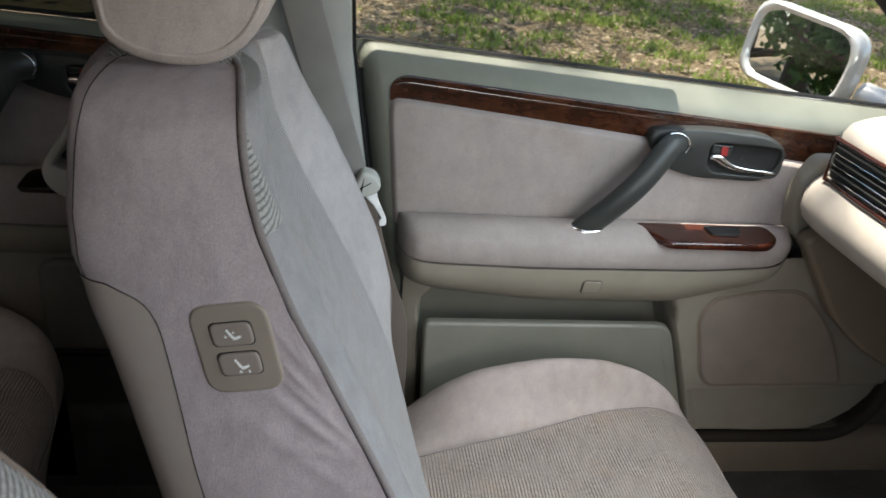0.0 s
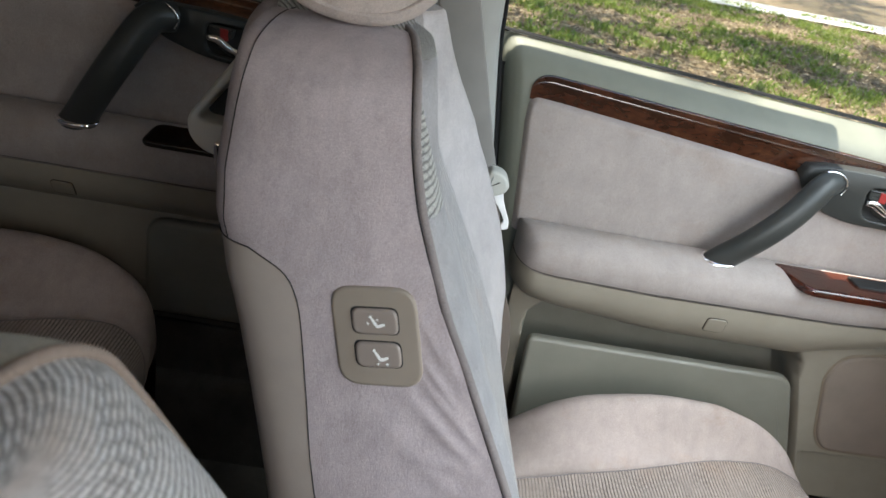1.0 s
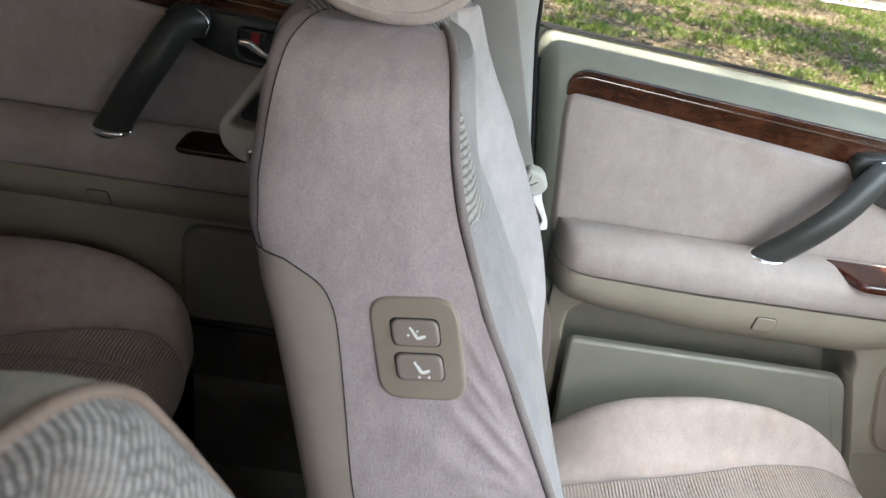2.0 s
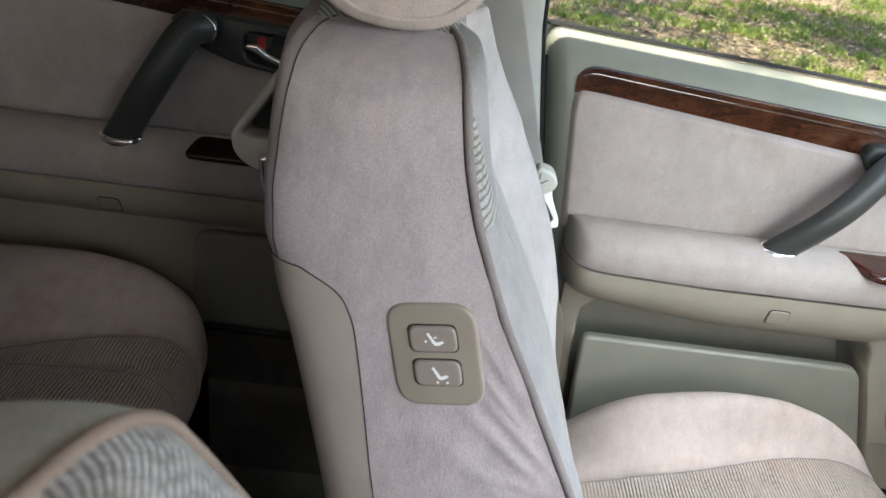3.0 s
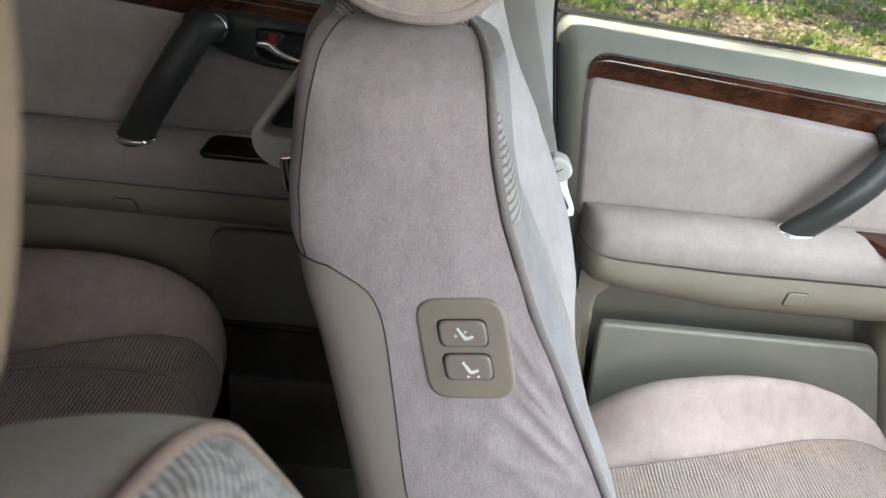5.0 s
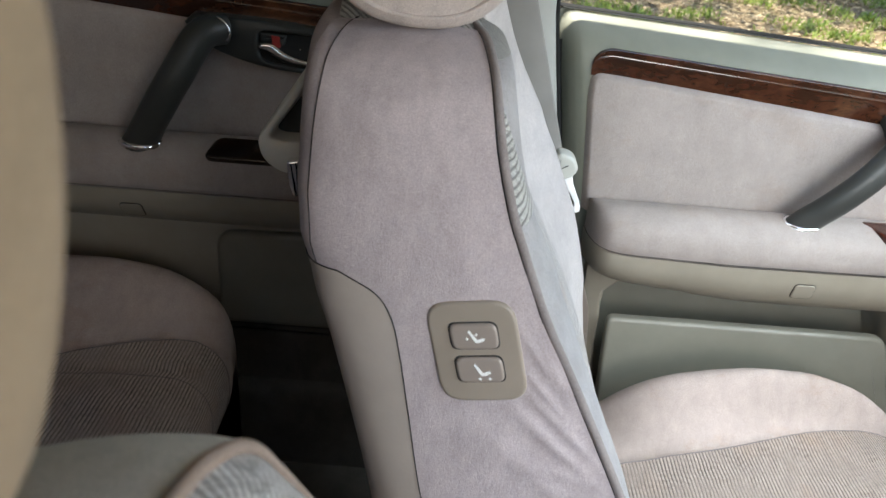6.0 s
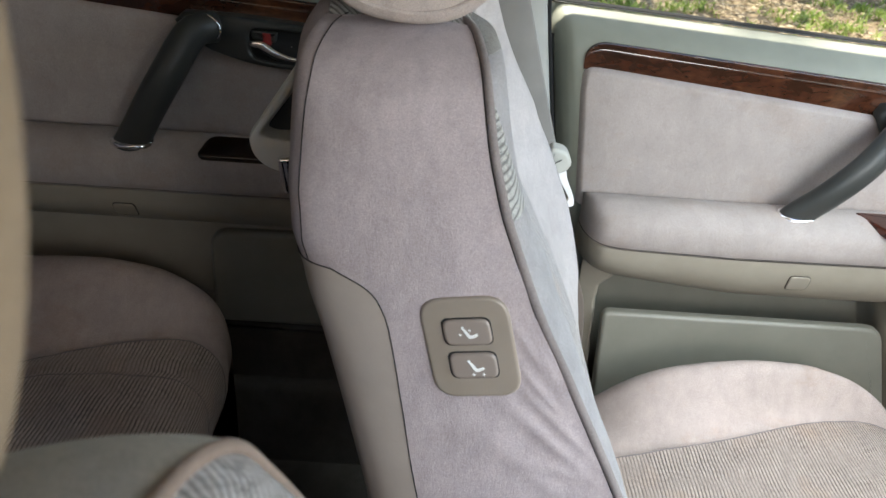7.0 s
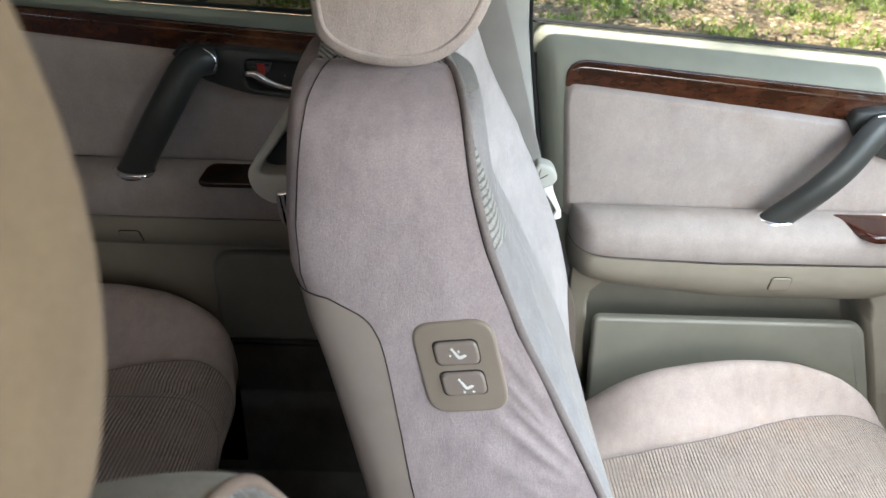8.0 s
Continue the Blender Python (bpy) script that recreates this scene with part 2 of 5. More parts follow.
M_HANDLE = vinyl("charcoal_soft_plastic", (0.040, 0.042, 0.039), 0.38, 500.0)
M_CHROME = plain("chrome", (0.86, 0.86, 0.86), 0.10, 1.0)
# near white without metal: the tongue's bright reflection is in the colour
M_ZINC_GLINT = plain("zinc_with_glint", (0.90, 0.90, 0.89), 0.35)
M_PALE = vinyl("pale_grey_plastic", (0.50, 0.505, 0.46), 0.4)
M_GRIP = vinyl("beige_grip_plastic", (0.56, 0.53, 0.465), 0.36)
M_WOOD = burl("burr_walnut")
M_WOODRED = burl("red_burr_walnut", 1.45, 0.75)
M_WOODDARK = burl("dark_burr_walnut", 0.9, 0.35)
M_WHITE = plain("white_print", (0.82, 0.82, 0.80), 0.6)
M_RED = plain("red_plastic", (0.34, 0.026, 0.024), 0.45)
M_BELT = vinyl("belt_webbing", (0.25, 0.240, 0.226), 0.75, 1500.0, 0.15)
M_BELTDARK = vinyl("belt_webbing_dark", (0.16, 0.13, 0.11), 0.75, 1500.0, 0.15)
M_CARPET = velour("dark_carpet", (0.120, 0.108, 0.093), (0.078, 0.070, 0.060), 0.1)
M_LINER = velour("headliner_cloth", (0.55, 0.52, 0.47), (0.50, 0.47, 0.43), 0.1)
M_PAINT = plain("silver_paint", (0.72, 0.70, 0.70), 0.22, 0.25)
M_MIRROR = plain("mirror_glass", (0.9, 0.9, 0.9), 0.0, 1.0)
M_PANE = glass_pane("window_glass", (0.93, 0.97, 0.94))
M_TINT = glass_pane("privacy_glass", (0.03, 0.036, 0.033))
M_SPEAKER = vinyl("speaker_cloth", (0.265, 0.215, 0.175), 0.85, 1800.0, 0.1)
M_DASH = vinyl("dash_vinyl", (0.50, 0.45, 0.39), 0.55)


# ---- mesh helpers ----
def part(name, bm, mat, parent=None, label="", smooth=40):
    me = bpy.data.meshes.new(name)
    bm.normal_update()
    bm.to_mesh(me)
    bm.free()
    for m in (mat if isinstance(mat, (list, tuple)) else (mat,)):
        me.materials.append(m)
    if smooth:
        me.polygons.foreach_set("use_smooth", [True] * len(me.polygons))
        if smooth < 180:
            me.set_sharp_from_angle(angle=radians(smooth))
    ob = new(name, me)
    ob.parent = parent
    if label:
        ob["label"] = label
    return ob


def thing(name, label, category, group="", kind="", at=(0, 0, 0)):
    ob = new(name)
    ob.location = at
    ob.empty_display_size = 0.05
    return tagged(ob, label, category, group, kind)


def catmull(points, count):
    """A smooth line through the points, resampled evenly."""
    p = [np.array(q, float) for q in points]
    p = [2 * p[0] - p[1], *p, 2 * p[-1] - p[-2]]
    out = []
    for i in range(1, len(p) - 2):
        for s in np.linspace(0, 1, 12, endpoint=False):
            a, b, c, d = p[i - 1:i + 3]
            out.append(0.5 * (2 * b + (c - a) * s + (2 * a - 5 * b + 4 * c - d) * s * s + (3 * b - a - 3 * c + d) * s ** 3))
    out.append(p[-2])
    out = np.array(out)
    run = np.concatenate([[0], np.cumsum(np.linalg.norm(np.diff(out, axis=0), axis=1))])
    at = np.linspace(0, run[-1], count)
    return np.stack([np.interp(at, run, out[:, k]) for k in range(out.shape[1])], 1)


def smooth_interp(x, xs, ys):
    """Interpolates and rounds the corners off a little."""
    span = (max(xs) - min(xs)) * 0.02
    return sum(np.interp(np.asarray(x) + o * span, xs, ys) for o in (-1, -0.5, 0, 0.5, 1)) / 5


def sheet(rows, uv=None, flip=False, closed=False, where=None):
    """A bmesh from rows of points; uv gives each point's place in metres on the cloth."""
    bm = bmesh.new()
    lay = bm.loops.layers.uv.new("UVMap")
    vs = [[bm.verts.new(p) for p in r] for r in rows]
    n = len(rows[0])
    for i in range(len(rows) - 1):
        for j in range(n if closed else n - 1):
            k = (j + 1) % n
            if where and not where(i, j):
                continue
            ids = [(i, j), (i, k), (i + 1, k), (i + 1, j)]
            if flip:
                ids.reverse()
            try:
                f = bm.faces.new([vs[a][b] for a, b in ids])
            except ValueError:
                continue
            if uv is not None:
                for lp, (a, b) in zip(f.loops, ids):
                    lp[lay].uv = uv[a][b]
    if where:
        bmesh.ops.delete(bm, geom=[v for v in bm.verts if not v.link_faces], context="VERTS")
    return bm


def tube(path, ra, rb=None, seg=14, up=(0, 0, 1), cap=True):
    """A tube along a path; ra, rb: half-widths across and along 'up' (numbers, or one for each point)."""
    path = [Vector(p) for p in path]
    n = len(path)
    ra = [ra] * n if isinstance(ra, (int, float)) else list(ra)
    rb = ra if rb is None else ([rb] * n if isinstance(rb, (int, float)) else list(rb))
    rows = []
    for i, p in enumerate(path):
        d = (path[min(i + 1, n - 1)] - path[max(i - 1, 0)]).normalized()
        s = d.cross(Vector(up)).normalized()
        u = s.cross(d).normalized()
        rows.append([p + s * math.cos(a) * ra[i] + u * math.sin(a) * rb[i] for a in np.linspace(0, 2 * math.pi, seg, endpoint=False)])
    bm = sheet(rows, closed=True)
    if cap:
        bm.verts.ensure_lookup_table()
        bm.faces.new([bm.verts[j] for j in range(seg)][::-1])
        bm.faces.new([bm.verts[(n - 1) * seg + j] for j in range(seg)])
    bmesh.ops.recalc_face_normals(bm, faces=bm.faces)
    return bm


def rounded(points, r, seg=6):
    """A polygon with its corners rounded; r one number or one for each corner."""
    pts = [Vector(p) for p in points]
    n = len(pts)
    rs = [r] * n if isinstance(r, (int, float)) else r
    out = []
    for i, p in enumerate(pts):
        a, b = (pts[i - 1] - p), (pts[(i + 1) % n] - p)
        k = min(rs[i], 0.48 * a.length, 0.48 * b.length)
        if k < 1e-5:
            out.append(p)
            continue
        a, b = p + a.normalized() * k, p + b.normalized() * k
        for s in np.linspace(0, 1, seg):
            out.append(a * (1 - s) ** 2 + p * 2 * s * (1 - s) + b * s * s)
    return out


def slab(outline, y_face, y_back, bevel=0.004, seg=3, dome=0.0):
    """A plate standing in x-z: its face looks to -y at y_face, with a rounded rim."""
    c = sum((Vector(p) for p in outline), Vector((0, 0))) / len(outline)
    rings = []
    for k in range(seg + 1):
        a = math.pi / 2 * k / seg
        inset, y = bevel * (1 - math.sin(a)), y_face + bevel * (1 - math.cos(a))
        rings.append((inset, y))
    rows = []
    poly = [Vector(p) for p in outline]
    n = len(poly)
    normals = []
    area = sum(poly[i].x * poly[(i + 1) % n].y - poly[(i + 1) % n].x * poly[i].y for i in range(n))
    for i in range(n):
        d = poly[(i + 1) % n] - poly[i - 1]
        w = Vector((d.y, -d.x)) if area > 0 else Vector((-d.y, d.x))
        normals.append(w.normalized())
    rows.append([(p.x, y_back, p.y) for p in poly])
    for inset, y in reversed(rings):
        rows.append([(p.x - q.x * inset, y, p.y - q.y * inset) for p, q in zip(poly, normals)])
    rim = min(0.002, 0.5 * bevel)
    rows.append([(p.x - q.x * (bevel + rim), y_face, p.y - q.y * (bevel + rim)) for p, q in zip(poly, normals)])
    bm = sheet(rows, closed=True)
    bm.verts.ensure_lookup_table()
    last = [bm.verts[(len(rows) - 1) * n + j] for j in range(n)]
    first = [bm.verts[j] for j in range(n)][::-1]
    if dome:
        mid = [bm.verts.new((v.co.x * 0.5 + c.x * 0.5, y_face - dome * 0.75, v.co.z * 0.5 + c.y * 0.5)) for v in last]
        for j in range(n):
            bm.faces.new((last[j], last[(j + 1) % n], mid[(j + 1) % n], mid[j]))
        peak = bm.verts.new((c.x, y_face - dome, c.y))
        for j in range(n):
            bm.faces.new((mid[j], mid[(j + 1) % n], peak))
    else:
        bm.faces.new(last)
    bm.faces.new(first)
    bmesh.ops.recalc_face_normals(bm, faces=bm.faces)
    return bm


def block(x0, x1, y0, y1, z0, z1, r=0.01, seg=2):
    bm = bmesh.new()
    bmesh.ops.create_cube(bm, size=1)
    for v in bm.verts:
        v.co = ((x0 + x1) / 2 + v.co.x * (x1 - x0), (y0 + y1) / 2 + v.co.y * (y1 - y0), (z0 + z1) / 2 + v.co.z * (z1 - z0))
    if r:
        bmesh.ops.bevel(bm, geom=bm.edges[:], offset=r, segments=seg, profile=0.5, affect="EDGES")
    return bm


def structure(name, bm, mat, label, category, smooth=40):
    return tagged(part(name, bm, mat, None, "", smooth), label, category, kind="structure")


# ---- the car's shell ----
LEFT, RIGHT, MIDDLE = 1.20, -0.34, 0.426
structure("floor", block(-1.1, 1.3, RIGHT, LEFT, 0.22, 0.27, 0.01), M_CARPET, "dark brown car floor carpet in the footwells", "floor")
structure("tunnel", block(-0.75, 1.2, MIDDLE - 0.10, MIDDLE + 0.10, 0.262, 0.40, 0.05, 4), M_CARPET, "dark carpeted tunnel along the middle of the floor", "floor")
structure("ceiling", block(-1.15, 0.42, RIGHT + 0.02, LEFT - 0.04, 1.43, 1.47, 0.015), M_LINER, "pale cloth headliner under the car's roof", "ceiling")
structure("roof", block(-1.2, 0.46, RIGHT - 0.02, LEFT + 0.02, 1.475, 1.49, 0.007), M_PAINT, "silver painted steel roof of the car", "roof")
structure("wall_rear", block(-1.32, -1.22, RIGHT, LEFT, 0.25, 1.05, 0.02), M_VINYL, "trimmed bulkhead behind the rear seat", "wall")
structure("sill_rear", block(-1.1, -0.062, 1.100, 1.22, 0.20, 0.425, 0.02, 3), M_CARPET, "dark carpeted sill below the rear door", "sill")
structure("sill_left", block(-0.06, 1.25, 1.118, 1.22, 0.20, 0.345, 0.02, 3), M_SILL, "brown plastic trim along the door sill", "sill")
structure("sill_seal", tube([(-0.05, 1.12, 0.355), (0.2, 1.12, 0.356), *[(0.93 + 0.105 * math.sin(a), 1.121, 0.460 - 0.105 * math.cos(a)) for a in np.linspace(0, 1.5, 12)], (1.045, 1.125, 0.6)], 0.012), M_SEAL, "dark brown rubber door seal along the sill", "seal")
structure("sill_right", block(-1.0, 1.25, RIGHT - 0.02, RIGHT + 0.06, 0.20, 0.36, 0.02, 3), M_VINYL_SHELL, "beige plastic trim along the open doorway", "sill")
structure("wall_right", block(-0.35, 1.15, RIGHT - 0.06, RIGHT, 0.36, 0.86, 0.02), M_VINYL, "inner side of the driver's door", "wall")
structure("quarter_right", block(-1.22, -0.33, RIGHT - 0.06, RIGHT, 0.25, 0.98, 0.02), M_VINYL, "trimmed side of the body behind the driver", "wall")
for tag, a, b in (("rear", -1.22, -1.02), ("front", -0.42, -0.33)):
    structure("pillar_right_" + tag, block(a, b, RIGHT - 0.06, RIGHT, 0.982, 1.428, 0.02), M_VINYL, "trimmed roof post behind the driver", "pillar")
# unseen window, opened in this side to go with the added rear lamp
bm = sheet([[(-1.02, RIGHT - 0.03, 0.98), (-0.42, RIGHT - 0.03, 0.98)], [(-1.02, RIGHT - 0.03, 1.43), (-0.42, RIGHT - 0.03, 1.43)]])
structure("window_right", bm, M_TINT, "unseen dark tinted side window added behind the driver", "window")
structure("kick_panel", block(1.0, 1.32, 1.165, 1.24, 0.25, 0.99, 0.01), M_CARPET, "dark carpeted side of the front footwell", "wall")
structure("firewall", block(1.22, 1.30, RIGHT, LEFT, 0.25, 0.98, 0.02), M_CARPET, "dark carpeted firewall in front of the footwells", "wall")
structure("windscreen_pillar_left", tube([(0.44, 1.10, 1.45), (0.80, 1.15, 1.20), (1.06, 1.18, 1.0)], 0.028, 0.045), M_RUBBER, "dark pillar beside the windscreen", "pillar")
structure("windscreen_pillar_right", tube([(0.44, -0.28, 1.45), (0.80, -0.33, 1.20), (1.06, -0.36, 1.0)], 0.035, 0.05), M_RUBBER, "dark pillar beside the windscreen", "pillar")
structure("rear_deck", block(-1.75, -1.22, RIGHT, LEFT, 1.02, 1.05, 0.01), M_CARPET, "dark parcel shelf behind the rear seat", "shelf")
bm = sheet([[(-1.15, RIGHT, 1.46), (-1.15, LEFT, 1.46)], [(-1.75, RIGHT, 1.05), (-1.75, LEFT, 1.05)]])
structure("window_rear", bm, M_TINT, "dark tinted rear window", "window")

# door post between the left doors
post_edge = lambda z: float(np.interp(z, [0.36, 0.60, 0.80, 1.03, 1.43], [0.106, 0.086, 0.058, 0.023, 0.004]))
rows = [[(x, y, z) for z in np.linspace(0.30, 1.43, 24)] for x, y in ((-0.17, 1.20), (-0.165, 1.15), (-0.15, 1.135), (-0.06, 1.128))]
rows += [[(post_edge(z) + dx, y, z) for z in np.linspace(0.30, 1.43, 24)] for dx, y in ((-0.030, 1.128), (-0.008, 1.130), (-0.002, 1.134), (0.0, 1.142), (0.0, 1.20))]
bm = sheet(rows)
structure("door_post", bm, M_POST, "pale grey trimmed door post with the belt's guide", "pillar")
# black sheet that gives the gap beside the post its shade
bm = sheet([[(x - 0.03 * (z - 0.3), y, z) for z in np.linspace(0.32, 0.995, 12)] for x, y in ((-0.02, 1.180), (0.010, 1.176), (0.070, 1.180), (0.10, 1.186), (0.125, 1.195))])
structure("post_gap", bm, M_RUBBER, "black sheet for the shade between door post and door", "seal")
structure("post_seal", tube([(post_edge(z) + 0.003, 1.150, z) for z in np.linspace(1.43, 0.38, 14)], 0.0028), M_RUBBER, "black rubber seal on the door post", "seal")


# ---- doors ----
def belt_front(x):
    return 1.037 - 0.067 * x


def belt_rear(x):
    return 1.021 - 0.047 * x


def pull_handle(parent, base, top, bow, across=0.0205, deep=0.0165, tilt=0.25):
    base, top = Vector(base), Vector(top)
    bow = Vector(bow)
    path = catmull([base + Vector((-0.010, 0.004, -0.018)), base, base.lerp(top, 0.33) + bow * 0.75, base.lerp(top, 0.66) + bow, top + bow * 0.5, top + Vector((0.022, 0.01, 0.004))], 26)
    f = np.linspace(0, 1, 26)
    grip = part("pull_handle", tube([Vector(p) for p in path], across * (1 + 0.22 * np.exp(-f / 0.10)) + 0.001 * np.sin(f * math.pi), deep * (1 - 0.06 * np.exp(-f / 0.10)) + 0.002 * f, 18, up=(0, 1, 0.2)), M_HANDLE, parent, "charcoal slanting pull handle")
    d = (Vector(path[1]) - Vector(path[0])).normalized()
    up = Vector((0, -tilt, 1)).normalized()
    part("ring", tube([base - up * 0.004, base - up * 0.002, base + up * 0.0015, base + up * 0.003], [across * 1.2 + 0.0055, across * 1.2 + 0.006, across * 1.2 + 0.0045, across + 0.002], [deep + 0.003, deep + 0.0035, deep + 0.002, deep], 26, up=(0, 1, 0)), M_CHROME, grip, "chrome foot ring")
    arc = [Vector(path[-1]) + Vector((math.cos(a) * 0.024 - 0.012, -0.016, math.sin(a) * 0.019)) for a in np.linspace(-0.6, 2.0, 12)]
    part("ring", tube(arc, 0.0016), M_CHROME, grip, "chrome trim line")


def around(loop, c, count=72):
    """Points of a loop seen from c at even angles."""
    out = []
    n = len(loop)
    for a in np.linspace(0, 2 * math.pi, count, endpoint=False):
        d = Vector((math.cos(a), math.sin(a)))
        best = 0.0
        for k in range(n):
            p, q = Vector(loop[k]) - c, Vector(loop[(k + 1) % n]) - c
            e = q - p
            den = d.x * e.y - d.y * e.x
            if abs(den) < 1e-12:
                continue
            r, u = (p.x * e.y - p.y * e.x) / den, (p.x * d.y - p.y * d.x) / den
            if -1e-6 <= u <= 1 + 1e-6 and r > best:
                best = r
        out.append((d, best))
    return out


def latch(parent, outline, x0, x1, z0, z1, slope, y):
    """The dark latch plate with its recess, chrome lever and red-marked lock tab."""
    w = x1 - x0
    hole = [(x0, z1), (x1, z1 - slope * w), (x1 - 0.004, z0 - slope * w), (x0 + 0.004, z0)]
    hole = rounded(hole, 0.016)
    c = sum(hole, Vector((0, 0))) / len(hole)
    rim, cut = around(rounded(outline, 0.030), c), around(hole, c)
    ring = lambda rays, off, yy: [(c.x + d.x * (r + off), yy, c.y + d.y * (r + off)) for d, r in rays]
    bm = sheet([ring(rim, 0, 1.150), ring(rim, 0, y + 0.006), ring(rim, -0.0008, y + 0.003), ring(rim, -0.003, y + 0.0008), ring(rim, -0.006, y), ring(cut, 0.006, y - 0.001), ring(cut, 0.003, y - 0.0014), ring(cut, 0.001, y - 0.0004), ring(cut, 0, y + 0.002), ring(cut, -0.0005, y + 0.0065)], closed=True)
    bmesh.ops.recalc_face_normals(bm, faces=bm.faces)
    plate = part("latch_plate", bm, M_HANDLE, parent, "charcoal latch surround", 60)
    bm = sheet([ring(cut, -0.0004, y + 0.004), ring(cut, -0.005, y + 0.0068), [(c.x + d.x * 0.001, y + 0.0072, c.y + d.y * 0.001) for d, r in cut]], closed=True)
    bmesh.ops.recalc_face_normals(bm, faces=bm.faces)
    part("recess", bm, M_BLACK, plate, "black latch recess", 60)
    zl = z0 + (z1 - z0) * 0.44
    line = catmull([(x0 + 0.004, zl + 0.003), (x0 + 0.018, zl + 0.002), (x0 + 0.036, zl - 0.008), (x0 + 0.060, zl - 0.012 - slope * 0.05), (x1 - 0.006, zl - 0.013 - slope * w)], 26)
    k = np.linspace(0, 1, 26)
    lever = part("lever", tube([(p[0], y - 0.001, p[1]) for p in line], 0.0035, np.interp(k, [0, 0.15, 0.3, 0.6, 0.9, 1], [0.004, 0.0062, 0.0050, 0.0034, 0.0030, 0.0025]), 14, up=(0, 0, 1)), M_CHROME, plate, "chrome door lever", 180)
    part("lever_web", tube([(p[0], y + 0.006, p[1] - 0.005) for p in line[4:-2]], 0.0025, 0.006, 10, up=(0, 0, 1)), M_HANDLE, lever, "", 180)
    part("lock_tab", slab(rounded([(x0 + 0.004, z1 - 0.003), (x0 + 0.040, z1 - 0.005), (x0 + 0.036, zl + 0.004), (x0 + 0.005, zl + 0.008)], 0.004), y + 0.001, y + 0.012, 0.003), M_HANDLE, plate)
    part("lock_mark", slab(rounded([(x0 + 0.020, z1 - 0.006), (x0 + 0.031, z1 - 0.007), (x0 + 0.031, z1 - 0.022), (x0 + 0.021, z1 - 0.020)], 0.001), y - 0.0002, y + 0.004, 0.0005), M_RED, plate, "red lock mark")


def rest_end(x, x0, x1, r0=0.036, r1=0.062):
    """How far the rest stands out at x: full in the middle, rounded off at both ends."""
    e = 1.0
    if x < x0 + r0:
        e = max(0.0, 1 - ((x0 + r0 - x) / r0) ** 2.5) ** 0.4
    if x > x1 - r1:
        e = max(0.0, 1 - ((x - x1 + r1) / r1) ** 2.2) ** 0.45
    return e


def armrest(parent, x0, x1, top, seam, foot, y_out, y_in):
    """A padded rest: velour above the seam, vinyl below, both ends rounded; seam, foot and y_out follow x."""
    xs = np.concatenate([x0 + 0.036 * (1 - np.cos(np.linspace(0, math.pi / 2, 14))), np.linspace(x0 + 0.045, x1 - 0.068, 30), x1 - 0.062 + 0.062 * np.sin(np.linspace(0, math.pi / 2, 14))])
    upper, lower = [], []
    for x in xs:
        e = 0.03 + 0.97 * rest_end(x, x0, x1)
        zs = seam(x)
        zt = top - (1 - e) * 0.010
        mid = (zt + zs) / 2
        dy = (y_in - y_out(x)) * e
        nap = 0.0012 * noise.noise((x * 14, 3.3, 0)) + 0.0006 * noise.noise((x * 45, 7.3, 0))
        prof = [(y_in + 0.004, zt - 0.016), (y_in - 0.16 * dy, zt - 0.006), (y_in - 0.38 * dy, zt - 0.001 + nap), (y_in - 0.62 * dy, zt - 0.001 + nap), (y_in - 0.86 * dy, zt - 0.011),
                (y_in - 0.975 * dy, mid + (zt - mid) * 0.25), (y_in - dy + nap, mid - (mid - zs) * 0.4), (y_in - 0.955 * dy, zs + 0.003), (y_in - 0.92 * dy, zs - 0.001)]
        upper.append([(x, p[0], p[1]) for p in catmull(prof, 26)])
        zf = foot(x) + (1 - e) * 0.02
        row = []
        for q in np.linspace(0, 1, 20):
            z = zs + (zf - zs) * q
            row.append((x, band_depth(x, z, x0, x1, zs, zf, y_out, y_in), z))
        row += [(x, min(y_in, row[-1][1] + 0.010), zf - 0.0035), (x, max(y_in, row[-1][1]) + 0.01, zf - 0.004)]
        lower.append(row)
    part("armrest", sheet(upper, flip=True), M_DOORCLOTH, parent, "padded velour armrest", 180)
    low = part("armrest_base", sheet(lower, flip=True), M_TRIM, parent, "smooth vinyl under the armrest", 180)
    part("seam", tube([(r[-2][0], r[-2][1] + 0.0016, r[-2][2] - 0.002) for r in upper], 0.0006, cap=False, seg=8), M_RUBBER, parent)
    return low


def band_depth(x, z, x0, x1, zs, zf, y_out, y_in):
    """Depth of the vinyl band below the rest's seam, curving back towards its foot."""
    e = rest_end(x, x0, x1)
    q = min(1.0, max(0.0, (zs - z) / (zs - zf)))
    yl = y_out(x) + 0.003 + (1 - e) * (y_in - y_out(x))
    return min(y_in + 0.004, yl + 0.004 * q + 0.030 * q ** 3)


def hook_flap(parent, x0, x1, z0, z1, depth):
    """A small square flap in the vinyl under the rest, its rounded rim a little proud."""
    loop = rounded([(x0, z1), (x1, z1), (x1, z0), (x0, z0)], 0.006)
    bm = slab(loop, -0.0028, 0.006, 0.0016)
    for v in bm.verts:
        v.co.y += depth(v.co.x, v.co.z)
    flap = part("flap", bm, M_TRIM, parent, "small square hook flap")
    line = [(p.x, depth(p.x, p.y) - 0.0004, p.y) for p in loop]
    part("flap_gap", tube(line + line[:1], 0.0011, seg=6, cap=False, up=(0, 1, 0)), M_SEAL, flap)


front_door = thing("door_1", "closed front door with velour insert, walnut strip and armrest", "car door", kind="structure")
rear_door = thing("door_2", "closed rear door in shade with velour insert and walnut strip", "car door", kind="structure")


